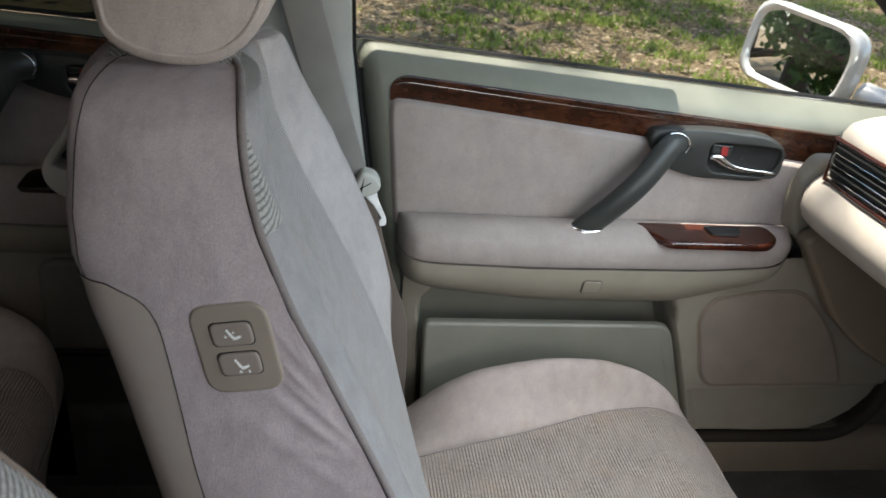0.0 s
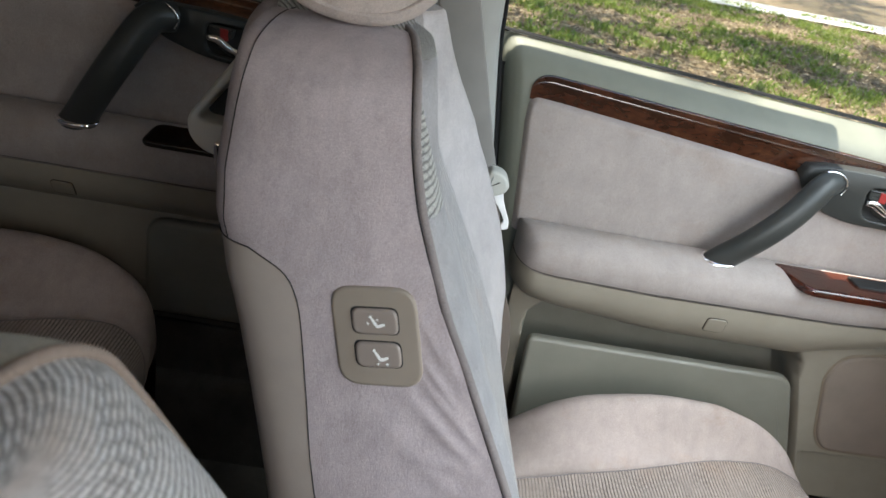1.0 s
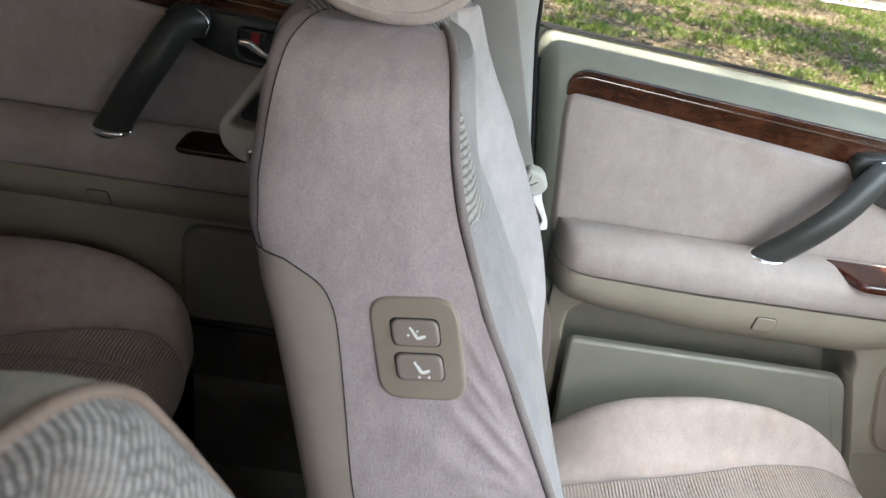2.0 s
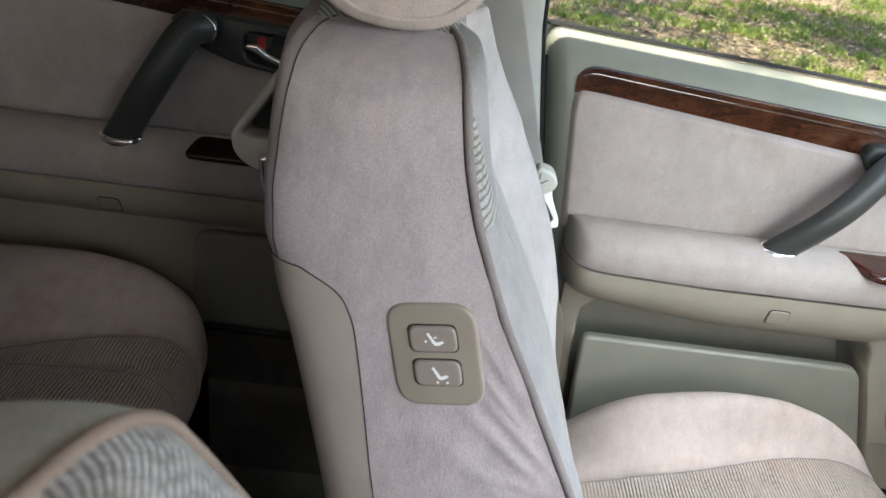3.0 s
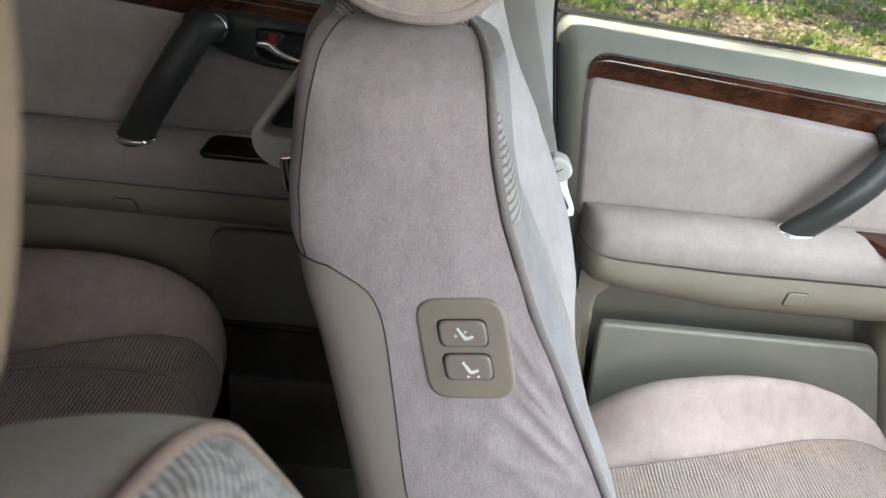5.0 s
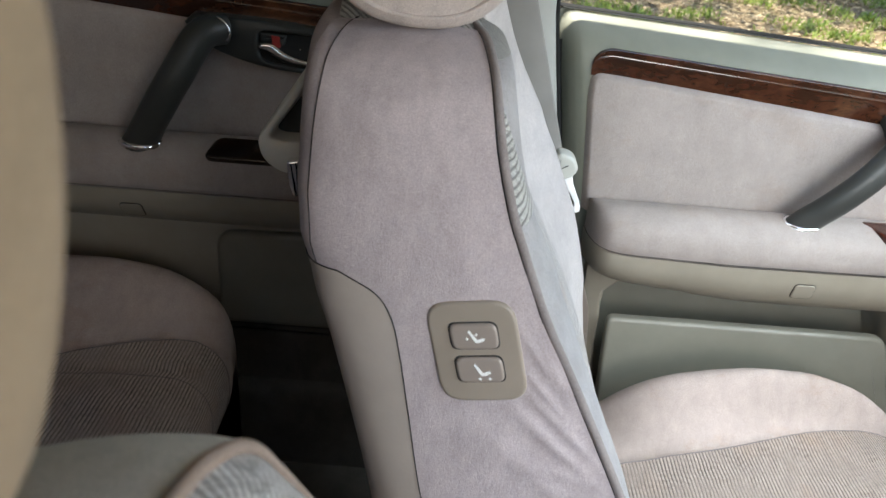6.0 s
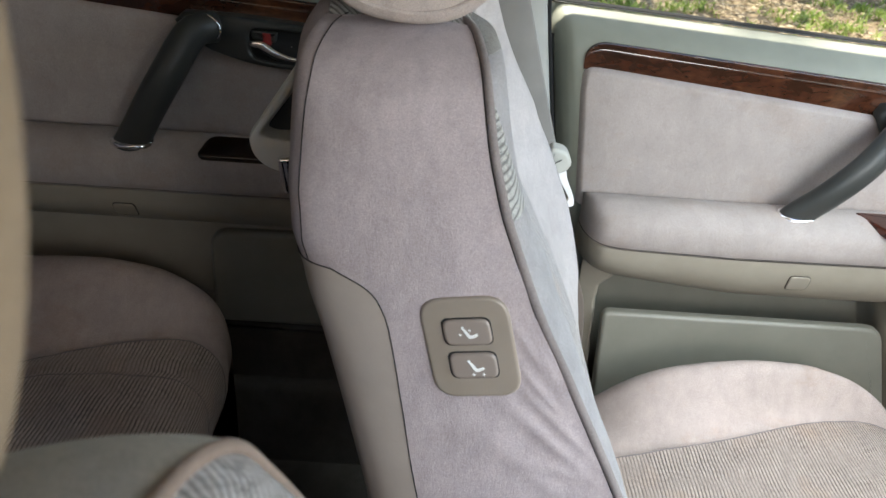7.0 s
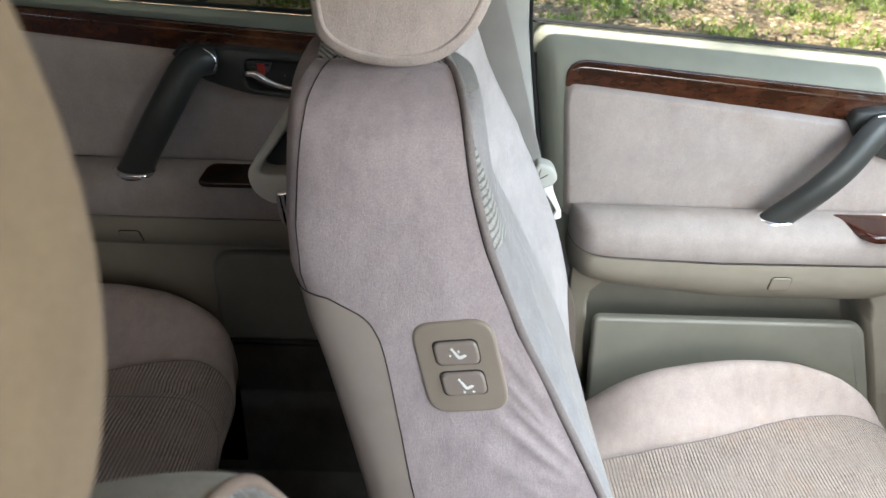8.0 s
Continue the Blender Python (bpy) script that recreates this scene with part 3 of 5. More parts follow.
EDGE_X, EDGE_Y = [0, 0.002, 0.006, 0.012, 0.020, 0.028, 0.036], [0.057, 0.045, 0.030, 0.017, 0.007, 0.0018, 0.0]


def edge_line(z):
    """The front door's back edge, leaning with the post."""
    return float(np.interp(z, [0.36, 0.60, 0.80, 1.03], [0.112, 0.092, 0.064, 0.029]))


def upper_trim(parent, belt, x0, x1, depth, mat, turn=0.0):
    """The rounded top of the door under the window."""
    prof = [(1.205, -0.004), (1.196, -0.003), (1.184, -0.007), (1.169, -0.016), (1.155, -0.029), (1.147, -0.046), (1.144, -0.07), (1.143, -depth)]
    prof = catmull(prof, 30)
    xs = list(np.linspace(0, 0.034, 14)) + list(np.linspace(0.05, x1 - x0, 24))
    rows = []
    for q in xs:
        row = []
        for p in prof:
            z = belt(x0) + p[1]
            x = (edge_line(z) if turn else x0) + q
            row.append((x, min(1.205, p[0] + float(np.interp(q, EDGE_X, EDGE_Y))), belt(x) + p[1]))
        rows.append(row)
    part("upper_trim", sheet(rows, flip=True), mat, parent, "grey-green vinyl below the window", 180)
    part("weather_strip", tube([(x, 1.205, belt(x) + 0.0005) for x in np.linspace(x0, x1, 12)], 0.007, 0.003), M_RUBBER, parent, "black window seal")
    part("seal_lip", tube([(x, 1.1955, belt(x) - 0.0005) for x in np.linspace(x0 + 0.01, x1, 12)], 0.0008), M_HANDLE, parent, "thin lip of the window seal")


def wood_strip(parent, x0, x1, z_top, z_bot, tip=0.03):
    """A lacquered strip with a crease along it and a rounded tip at the back end."""
    xs = np.concatenate([x0 + tip * (1 - np.cos(np.linspace(0.05, math.pi / 2, 10))), np.linspace(x0 + tip, x1, 16)[1:]])
    rows = []
    for x in xs:
        zt, zb = z_top(x), z_bot(x)
        if x < x0 + tip:
            s = math.sqrt(max(0, 1 - ((x0 + tip - x) / tip) ** 2))
            zt = zt - 0.024 * (1 - s)
        h = zt - zb
        row = []
        for q in np.linspace(0, 1, 60):
            bead = math.exp(-((q - 0.25) / 0.024) ** 2)
            rim = max(0.0, 1 - min(q, 1 - q) * h / 0.0014)
            row.append((x, 1.1418 - 0.00035 * bead + 0.006 * rim ** 2.5, zt - h * q))
        rows.append(row)
    bm = sheet(rows, flip=True)
    bm.verts.ensure_lookup_table()
    bm.faces.new([bm.verts[j] for j in range(60)])
    part("wood_strip", bm, M_WOOD, parent, "glossy burr walnut strip", 50)


def build_front_door(d):
    top = lambda x: 1.004 - 0.081 * x
    bot = lambda x: 0.967 - 0.108 * x
    # core of the door and its openings
    part("door_core", slab([(0.035, 1.0), (1.02, 0.94), (1.04, 0.60), (1.00, 0.42), (0.93, 0.352), (0.12, 0.352), (0.075, 0.5), (0.055, 0.86)], 1.192, 1.24, 0.012), M_VINYL, d)
    upper_trim(d, belt_front, 0.028, 1.03, 0.10, M_VINYL_UP, 0.14)
    rows = []
    for z in np.linspace(0.945, 0.356, 30):
        xl = edge_line(z)
        xr = float(np.interp(z, [0.36, 0.66, 0.76, 1.03], [0.152, 0.150, 0.108, 0.092]))
        rows.append([(xl + q, 1.143 + float(np.interp(q, EDGE_X, EDGE_Y)), z) for q in np.linspace(0, 0.034, 14)] + [(max(xr, xl + 0.036), 1.143, z), (max(xr, xl + 0.036) + 0.001, 1.155, z)])
    part("rim_trim", sheet(rows), M_VINYL_UP, d, "", 180)
    wood_strip(d, 0.080, 0.84, top, bot, 0.030)
    # padded insert, swelling away from its back and upper edges
    rows = []
    for x in np.concatenate([0.079 + 0.03 * np.linspace(0, 1, 24) ** 1.5, np.linspace(0.112, 0.80, 60)]):
        zt, row = 0.9665 - 0.108 * (x - 0.079), []
        for v in np.concatenate([np.linspace(0, 0.84, 30), 0.84 + 0.16 * (1 - (1 - np.linspace(0.04, 1, 24)) ** 1.5)]):
            z = 0.765 + (zt - 0.765) * v
            dl, dt, r = x - (0.079 + 0.10 * max(0.0, 0.93 - z)), zt - z, 0.016
            gap = r - math.hypot(r - dl, r - dt) if dl < r and dt < r else min(dl, dt)
            edge = 0.013 * max(0.0, 1 - max(gap, -0.006) / 0.009) ** 2
            nap = 0.0010 * noise.noise((x * 9, z * 9, 2.2)) + 0.0005 * noise.noise((x * 30, z * 30, 6.1))
            row.append((x, 1.1275 + 0.0065 * math.exp(-max(dl, 0) / 0.030) + 0.0035 * math.exp(-max(dt, 0) / 0.025) + edge + nap, z))
        rows.append(row)
    part("insert", sheet(rows, flip=False), M_DOORCLOTH, d, "padded velour insert", 180)
    rest = dict(x0=0.104, x1=0.745, y_in=1.136, y_out=lambda x: float(np.interp(x, [0.10, 0.16, 0.30, 0.55, 0.75], [1.062, 1.054, 1.045, 1.046, 1.052])))
    seam = lambda x: float(np.interp(x, [0.10, 0.15, 0.30, 0.58, 0.68, 0.745], [0.740, 0.735, 0.7355, 0.7375, 0.743, 0.757]))
    foot = lambda x: float(smooth_interp(x, [0.10, 0.16, 0.34, 0.55, 0.64, 0.745], [0.690, 0.676, 0.664, 0.664, 0.686, 0.712]))
    armrest(d, top=0.796, seam=seam, foot=foot, **rest)
    # walnut switch panel on the rest
    out = rounded([(0.468, 1.098), (0.690, 1.098), (0.696, 1.060), (0.668, 1.038), (0.506, 1.038)], 0.014)
    bm = slab(out, 0.0, 0.010, 0.004)
    for v in bm.verts:
        x, y, z = v.co
        v.co = (x, z, 0.795 - y + (z - 1.07) * 0.12)
    bmesh.ops.recalc_face_normals(bm, faces=bm.faces)
    sw = part("switch_panel", bm, M_WOODRED, d, "red walnut window switch panel")
    bm = slab(rounded([(0.578, 1.088), (0.640, 1.088), (0.632, 1.062), (0.586, 1.062)], 0.006), 0.0, 0.006, 0.002)
    for v in bm.verts:
        x, y, z = v.co
        v.co = (x, z, 0.7985 - y + (z - 1.07) * 0.12)
    bmesh.ops.recalc_face_normals(bm, faces=bm.faces)
    part("window_switch", bm, M_BLACK, sw, "black rocker switch")
    pull_handle(d, (0.389, 1.083, 0.794), (0.498, 1.104, 0.921), (0.000, -0.022, 0.000), 0.0192, 0.0150, 0.25)
    latch(d, [(0.468, 0.942), (0.569, 0.946), (0.672, 0.940), (0.712, 0.915), (0.684, 0.862), (0.556, 0.866), (0.495, 0.886)], 0.576, 0.698, 0.878, 0.926, 0.05, 1.120)
    # small flap under the rest
    hook_flap(d, 0.389, 0.418, 0.691, 0.716, lambda x, z: band_depth(x, z, zs=seam(x), zf=foot(x), **rest))
    # lower moulding, one piece, with the slot over the pocket pressed into it
    step = lambda a, b, q: (lambda k: k * k * (3 - 2 * k))(min(1.0, max(0.0, (q - a) / (b - a))))

    slot_side = lambda z: float(np.interp(z, [0.36, 0.614, 0.64, 0.668, 0.70], [0.659, 0.576, 0.570, 0.555, 0.530]))

    def moulding(x, z):
        y = float(np.interp(x, [0.09, 0.125, 0.16, 0.30, 0.53, 0.60, 0.80, 1.0], [1.143, 1.128, 1.116, 1.112, 1.100, 1.088, 1.090, 1.104]))
        left = float(np.interp(z, [0.36, 0.614, 0.640, 0.668, 0.70], [0.157, 0.147, 0.152, 0.176, 0.215]))
        right = slot_side(z)
        soft = 0.004 + 0.016 * step(0.60, 0.65, z)
        cut = step(left - soft * 0.4, left + soft * 0.6, x) * (1 - step(right - soft * 0.6, right + soft * 0.4, x)) * (1 - step(0.650, 0.690, z + 0.012 * step(0.3, 0.56, x)))
        y += (1.190 - y) * cut
        if x > right:
            y += 0.010 * (1 - step(0.480, 0.486, z + 0.008 * (0.8 - x))) * step(right + 0.004, right + 0.02, x)
        return y

    foot_line = lambda x: float(np.interp(x, [0.1, 0.62, 0.88, 0.93, 0.97, 1.00, 1.02, 1.03], [0.372, 0.376, 0.370, 0.382, 0.406, 0.440, 0.50, 0.60]))
    rows = []
    for k in range(171):
        row = []
        for u in np.linspace(0.118, 1.03, 290):
            lo = foot_line(u)
            z = lo + (0.745 - lo) * k / 170
            x = u + (slot_side(z) - 0.576) * float(np.interp(u, [0.30, 0.53, 0.62, 0.92], [0, 1, 1, 0]))
            away = min((z - lo) / 0.016, (1.03 - x) / 0.016, 1.0)
            row.append((x, moulding(x, z) + 0.05 * (1 - math.sqrt(max(0.0, 1 - (1 - away) ** 2))), z))
        rows.append(row)
    # deep faces of the slot take the darker pocket vinyl for the slot's shade
    deep = lambda i, j: rows[i][j][1] > 1.172
    part("lower_moulding", sheet(rows, None, False, False, lambda i, j: not deep(i, j)), M_TRIM, d, "tan moulded lower panel with a map slot", 180)
    part("slot_shaded", sheet(rows, None, False, False, deep), M_POCKET, d, "grey-green back of the map slot, darkened for its shade", 180)
    part("pocket", slab(rounded([(0.152, 0.613), (0.569, 0.613), (0.652, 0.36), (0.162, 0.36)], [0.014, 0.024, 0.014, 0.014]), 1.090, 1.104, 0.0065, 6), M_POCKET, d, "vinyl door pocket front")
    grille = [(0.612, 0.630), (0.630, 0.668), (0.700, 0.682), (0.787, 0.686), (0.838, 0.636), (0.880, 0.575), (0.912, 0.500), (0.66, 0.494), (0.640, 0.520)]
    radii = [0.03, 0.02, 0.05, 0.03, 0.05, 0.05, 0.018, 0.02, 0.03]
    part("speaker_gap", slab(rounded([(x + 0.0025 * math.copysign(1, x - 0.75), z + 0.0025 * math.copysign(1, z - 0.59)) for x, z in grille], radii), 1.0868, 1.095, 0.0005), M_SILL, d)
    part("speaker_grille", slab(rounded(grille, radii), 1.0835, 1.094, 0.005, 3), M_SPEAKER, d, "fabric-covered speaker grille")
    bm = sheet([[(0.03, 1.214, belt_front(0.03)), (1.02, 1.214, belt_front(1.02))], [(0.06, 1.15, 1.43), (0.46, 1.15, 1.43)]])
    pane = part("window_pane", bm, M_PANE, d, "clear side window")
    pane.visible_shadow = False


build_front_door(front_door)


def build_rear_door(d):
    top = lambda x: 1.003 - 0.063 * x
    bot = lambda x: 0.944 - 0.093 * x
    part("door_core", slab([(-1.15, 1.05), (-0.16, 1.01), (-0.15, 0.352), (-0.80, 0.352), (-1.15, 0.55)], 1.158, 1.24, 0.012), M_VINYL, d)
    upper_trim(d, belt_rear, -1.15, -0.165, 0.16, M_VINYL_UP)
    wood_strip(d, -1.10, -0.17, top, bot)
    part("insert", slab(rounded([(-1.10, 1.053), (-0.14, 0.965), (-0.14, 0.83), (-1.10, 0.83)], 0.01), 1.134, 1.156, 0.010, 5, dome=0.003), M_DOORCLOTH, d, "padded velour insert", 60)
    rest = dict(x0=-1.12, x1=-0.14, y_in=1.138, y_out=lambda x: 1.060)
    seam, foot = (lambda x: 0.775), (lambda x: 0.716)
    armrest(d, top=0.846, seam=seam, foot=foot, **rest)
    pull_handle(d, (-0.512, 1.080, 0.8405), (-0.424, 1.104, 0.985), (0.0, -0.026, 0.0), 0.0205, 0.0165, 0.12)
    latch(d, [(-0.468, 1.004), (-0.36, 1.002), (-0.235, 0.990), (-0.225, 0.965), (-0.27, 0.932), (-0.360, 0.940), (-0.43, 0.962)], -0.362, -0.250, 0.948, 0.990, 0.05, 1.120)
    out = rounded([(-0.412, 1.108), (-0.24, 1.108), (-0.25, 1.066), (-0.426, 1.066)], 0.014)
    bm = slab(out, 0.0, 0.010, 0.004)
    for v in bm.verts:
        x, y, z = v.co
        k = (z - 1.066) / 0.046
        v.co = (x, 1.0585 + 0.036 * k + y * 0.6, 0.832 + 0.021 * k - y * 0.8)
    bmesh.ops.recalc_face_normals(bm, faces=bm.faces)
    part("switch_panel", bm, M_WOODDARK, d, "dark walnut window switch panel")
    hook_flap(d, -0.546, -0.516, 0.729, 0.7525, lambda x, z: band_depth(x, z, zs=seam(x), zf=foot(x), **rest))
    part("lower_panel", slab(rounded([(-1.12, 0.715), (-0.175, 0.720), (-0.175, 0.532), (-1.05, 0.532), (-1.12, 0.6)], 0.01), 1.118, 1.157, 0.010, 4), M_TRIM, d, "lower vinyl panel")
    # carpet colour darkens the door's foot, where little light falls
    part("shaded_foot", slab(rounded([(-1.05, 0.530), (-0.175, 0.530), (-0.175, 0.36), (-0.78, 0.36)], 0.01), 1.126, 1.157, 0.010, 4), M_CARPET, d, "foot of the door, dark in colour for its shade")
    part("pocket", slab(rounded([(-0.430, 0.698), (-0.18, 0.704), (-0.18, 0.543), (-0.43, 0.543)], [0.03, 0.01, 0.01, 0.014]), 1.104, 1.12, 0.008, 4), M_POCKET, d, "vinyl pocket front")
    bm = sheet([[(-1.12, 1.214, belt_rear(-1.12)), (-0.16, 1.214, belt_rear(-0.16))], [(-1.0, 1.15, 1.43), (-0.14, 1.15, 1.43)]])
    part("window_pane", bm, M_TINT, d, "dark tinted side window")


build_rear_door(rear_door)

# ---- front seats ----
Z_K = [0.50, 0.60, 0.70, 0.80, 0.90, 0.95, 1.00, 1.02, 1.05, 1.075, 1.093, 1.1015, 1.105, 1.1065]
W_K = [0.257, 0.260, 0.260, 0.256, 0.240, 0.231, 0.219, 0.212, 0.196, 0.178, 0.151, 0.115, 0.076, 0.036]
F_K = [0.165, 0.132, 0.095, 0.053, 0.002, -0.025, -0.047, -0.055, -0.064, -0.069, -0.0725, -0.0765, -0.082, -0.096]
R_K = [-0.092, -0.113, -0.131, -0.151, -0.178, -0.194, -0.200, -0.202, -0.204, -0.204, -0.203, -0.200, -0.195, -0.180]
LEVELS = catmull(list(zip(Z_K, W_K, F_K, R_K)), 230)
SHELL_Z = [0.40, 0.60, 0.78, 0.87, 0.925, 0.945, 0.957, 0.967]
SHELL_X = [0.02, -0.050, -0.097, -0.115, -0.126, -0.133, -0.143, -0.166]


SHELL_CUT = catmull(list(zip(SHELL_Z, SHELL_X)), 90)


def folds(x, z):
    """Creases in the cloth below the switches, running down to the piping, and a soft hollow round the plate."""
    h = 0.0
    for x0, z0, x1, z1, wid, amp in ((-0.040, 0.905, 0.020, 0.849, 0.0040, 0.0026), (-0.044, 0.923, 0.000, 0.876, 0.0033, 0.0021), (-0.047, 0.950, -0.012, 0.905, 0.0033, 0.0018), (-0.030, 0.838, 0.030, 0.828, 0.0050, 0.0016),
                                     (-0.032, 0.875, 0.017, 0.836, 0.0042, 0.0020), (-0.055, 0.895, 0.000, 0.852, 0.0070, 0.0018), (-0.030, 0.940, -0.005, 0.900, 0.0028, 0.0015), (-0.060, 0.860, 0.030, 0.790, 0.0080, 0.0016)):
        dx, dz = x1 - x0, z1 - z0
        ln = math.hypot(dx, dz)
        s = ((x - x0) * dx + (z - z0) * dz) / ln ** 2
        off = ((x - x0) * -dz + (z - z0) * dx) / ln
        fade = math.exp(-((s - 0.55) / 0.42) ** 2)
        h += 0.7 * amp * fade * math.exp(-(off / wid) ** 2)
    h += 0.0008 * noise.noise((x * 22, z * 22, 3.1)) + 0.0015 * noise.noise((x * 9, z * 9, 7.7))
    return h


def section(level, near=False):
    """Front, side and back lines of the backrest at one height, from its middle to its near edge and round; (x, distance from the middle)."""
    z, w, f, r = level
    k = min(1.0, w / 0.19)
    bul = float(np.interp(z, [0.5, 0.6, 0.66, 0.73, 0.835, 0.92, 0.97, 1.006, 1.05, 1.09], [-0.06, -0.03, -0.01, 0.004, 0.022, 0.030, 0.033, 0.029, 0.023, 0.017]))
    if near:
        bul = bul * float(np.interp(z, [0.90, 0.97], [0.82, 0.95])) - float(np.interp(z, [0.70, 0.77, 0.80, 0.84, 0.91, 1.00, 1.05, 1.09], [0.0, 0.007, 0.009, 0.013, 0.014, 0.016, 0.008, 0.002]))
    tuck = 0.0 if near else float(np.interp(z, [0.5, 0.58, 0.62, 0.66, 0.70, 0.74], [0.125, 0.064, 0.040, 0.020, 0.007, 0.0]))
    front = catmull([(f - 0.014, 0.0), (f - 0.012 - tuck * 0.25, w - 0.13 * k), (f - 0.004 + bul * 0.5 - tuck * 0.6, w - 0.085 * k), (f + bul - tuck * 0.85, w - 0.048 * k), (f + bul * 0.62 - tuck, w - 0.014 * k), (f - tuck, w)], 30)
    c = float(np.interp(z, [0.9, 1.04, 1.09], [1.0, 1.0, 0.55]))
    side = catmull([(f - tuck, w), (f - tuck - 0.005, w + 0.002 * k), (f * 0.6 + r * 0.4, w - 0.004 * c), (r + 0.040, w - 0.013 * c), (r + 0.013, w - 0.025 * c * k), (r + 0.002, w - 0.046 * c * k), (r, w - 0.075 * c * k)], 44)
    rear = catmull([(r, w - 0.075 * c * k), (r - 0.008, w * 0.5), (r - 0.010, 0.0)], 10)
    return front, side, rear


def level_at(z):
    return [z] + [float(np.interp(z, LEVELS[:, 0], LEVELS[:, k])) for k in (1, 2, 3)]


def backrest(seat, cx, cy, cz, with_folds):
    """cx, cz: shift along the car and up; cy: the seat's middle line. Both halves alike."""
    run = np.concatenate([[0], np.cumsum(np.linalg.norm(np.diff(LEVELS[:, :2], axis=0), axis=1))])
    for sgn in (-1, 1):
        flip = sgn > 0

        def put(p, lv, out=0.0):
            z, w, f, r = lv
            s = min(1.0, max(0.0, (f - p[0]) / (f - r)))
            dome = (0.003 * min(1.0, max(0.0, (z - 1.03) / 0.07)) if with_folds else 0.0085 * min(1.0, max(0.0, (z - 0.99) / 0.06))) * math.sin(math.pi * s ** 0.8)
            if not with_folds:
                dome -= 0.0352 * s * min(1.0, max(0.0, (z - 0.99) / 0.06))
                out += 0.0052 * math.exp(-((z - 1.0735) / 0.0476) ** 2) * (p[1] / w) ** 2
            if not with_folds and p[0] < f:
                out += 0.0049 * min(1.0, max(0.0, (z - 0.95) / 0.08)) * math.sin(math.pi * s ** 0.7)
            back = 0.0
            if with_folds and p[0] < f:
                # the cloth swells over the shell's upper edge
                back = 0.0058 * min(1.0, max(0.0, (s - 0.62) / 0.30)) * min(1.0, max(0.0, (z - 0.958) / 0.022)) * min(1.0, max(0.0, (1.085 - z) / 0.07))
            return (cx + p[0] - back, cy + sgn * (p[1] + out), z + dome + cz)

        fr, fuv, sd, sh, pipe, seam, edge, rr = [], [], [], [], [], [], [], []
        for i, lv in enumerate(LEVELS):
            front, side, rear = section(lv, with_folds and sgn < 0)
            fr.append([put(p, lv) for p in front])
            fuv.append([(sgn * p[1], run[i]) for p in front])
            pipe.append(put((front[-1][0] + 0.0005, front[-1][1] + 0.0005), lv))
            side_f = catmull(side, 110)
            sd.append([put(q, lv, (folds(q[0], lv[0]) if with_folds and sgn < 0 else 0) * min(1, lv[1] / 0.2)) for q in side_f])
            rr.append([put(q, lv) for q in rear])
            if lv[0] >= 0.967:
                seam.append(put((lv[3] + 0.013, float(np.interp(-lv[3] - 0.013, -side[:, 0], side[:, 1])) + 0.0006), lv))
        for z in list(np.linspace(0.50, 0.92, 30)) + list(np.linspace(0.923, 0.967, 30)):
            lv = level_at(z)
            _, side, rear = section(lv)
            cut = float(np.interp(z, SHELL_CUT[:, 0], SHELL_CUT[:, 1]))
            rest = [q for q in side if q[0] < cut]
            rest = catmull([(cut, float(np.interp(-cut, -side[:, 0], side[:, 1])))] + rest, 30)
            sh.append([put(q, lv, 0.0022 if with_folds and sgn < 0 else 0.0008) for q in rest] + [put((q[0] - 0.001, q[1]), lv) for q in rear[1:]])
            edge.append(put(rest[0], lv, 0.0022))
        edge += [(p[0], p[1], p[2] + 0.0008) for p in sh[-1][1:32]]
        height = [lv[0] for lv in LEVELS]
        if with_folds:
            near = sgn < 0
            inner = 14 if near else 12

            def ribbed(i, j):
                """Where the ribbed knit lies: a wedge beside the piping and, above, the shoulder."""
                if j < inner:
                    return False
                z = height[i]
                return near and (z > 1.064 and j < 19 or z > 1.0985)

            # near bolster takes the shaded tone, far bolster the lit one
            part("bolster_front", sheet(fr, None, flip, False, lambda i, j: j >= inner and not ribbed(i, j)), M_BOLSTER_SHADED if near else M_BOLSTER_LIT, seat, "smooth velour bolster", 180)
            part("knit_insert", sheet(fr, fuv, flip, False, lambda i, j: j < inner), M_KNIT_FINE, seat, "ribbed knit insert", 180)
            part("knit_shoulder", sheet(fr, fuv, flip, False, ribbed), M_KNIT, seat, "ribbed knit on the shoulder", 180)
            if near:
                wedge, wuv = [], []
                for i in [k for k, z in enumerate(height) if 1.010 < z < 1.090]:
                    reach = 6.0 * (1.090 - height[i]) / 0.08
                    at = 29 - np.linspace(0, 1, 9) * reach
                    line = np.array([[np.interp(a, range(30), [p[k] for p in fr[i]]) for k in range(3)] for a in at])
                    puff = 0.0014 * np.sin(np.linspace(0, 1, 9) * math.pi) ** 0.5
                    wedge.append([(p[0] + h, p[1] - h * 0.5, p[2]) for p, h in zip(line, puff)])
                    wuv.append([(float(np.interp(a, range(30), [q[0] for q in fuv[i]])), run[i]) for a in at])
                part("knit_wedge", sheet(wedge, wuv, flip=not flip), M_KNIT_CABLE, seat, "ribbed knit wedge beside the piping", 180)
        else:
            part("knit_front", sheet(fr, fuv, flip=flip), M_KNIT_COARSE, seat, "ribbed knit front of the backrest", 180)
        top = len([lv for lv in LEVELS if lv[1] > 0.071])
        part("side_cloth", sheet(sd[:top], flip=flip), M_VELOUR if with_folds else M_GREYSIDE, seat, "velour side panel", 180)
        crown = []
        for k in np.linspace(0, 1, 14):
            lift = -0.004 + 0.020 * math.sin(k * math.pi / 2) if with_folds else 0.008 * math.sin(k * math.pi / 2)
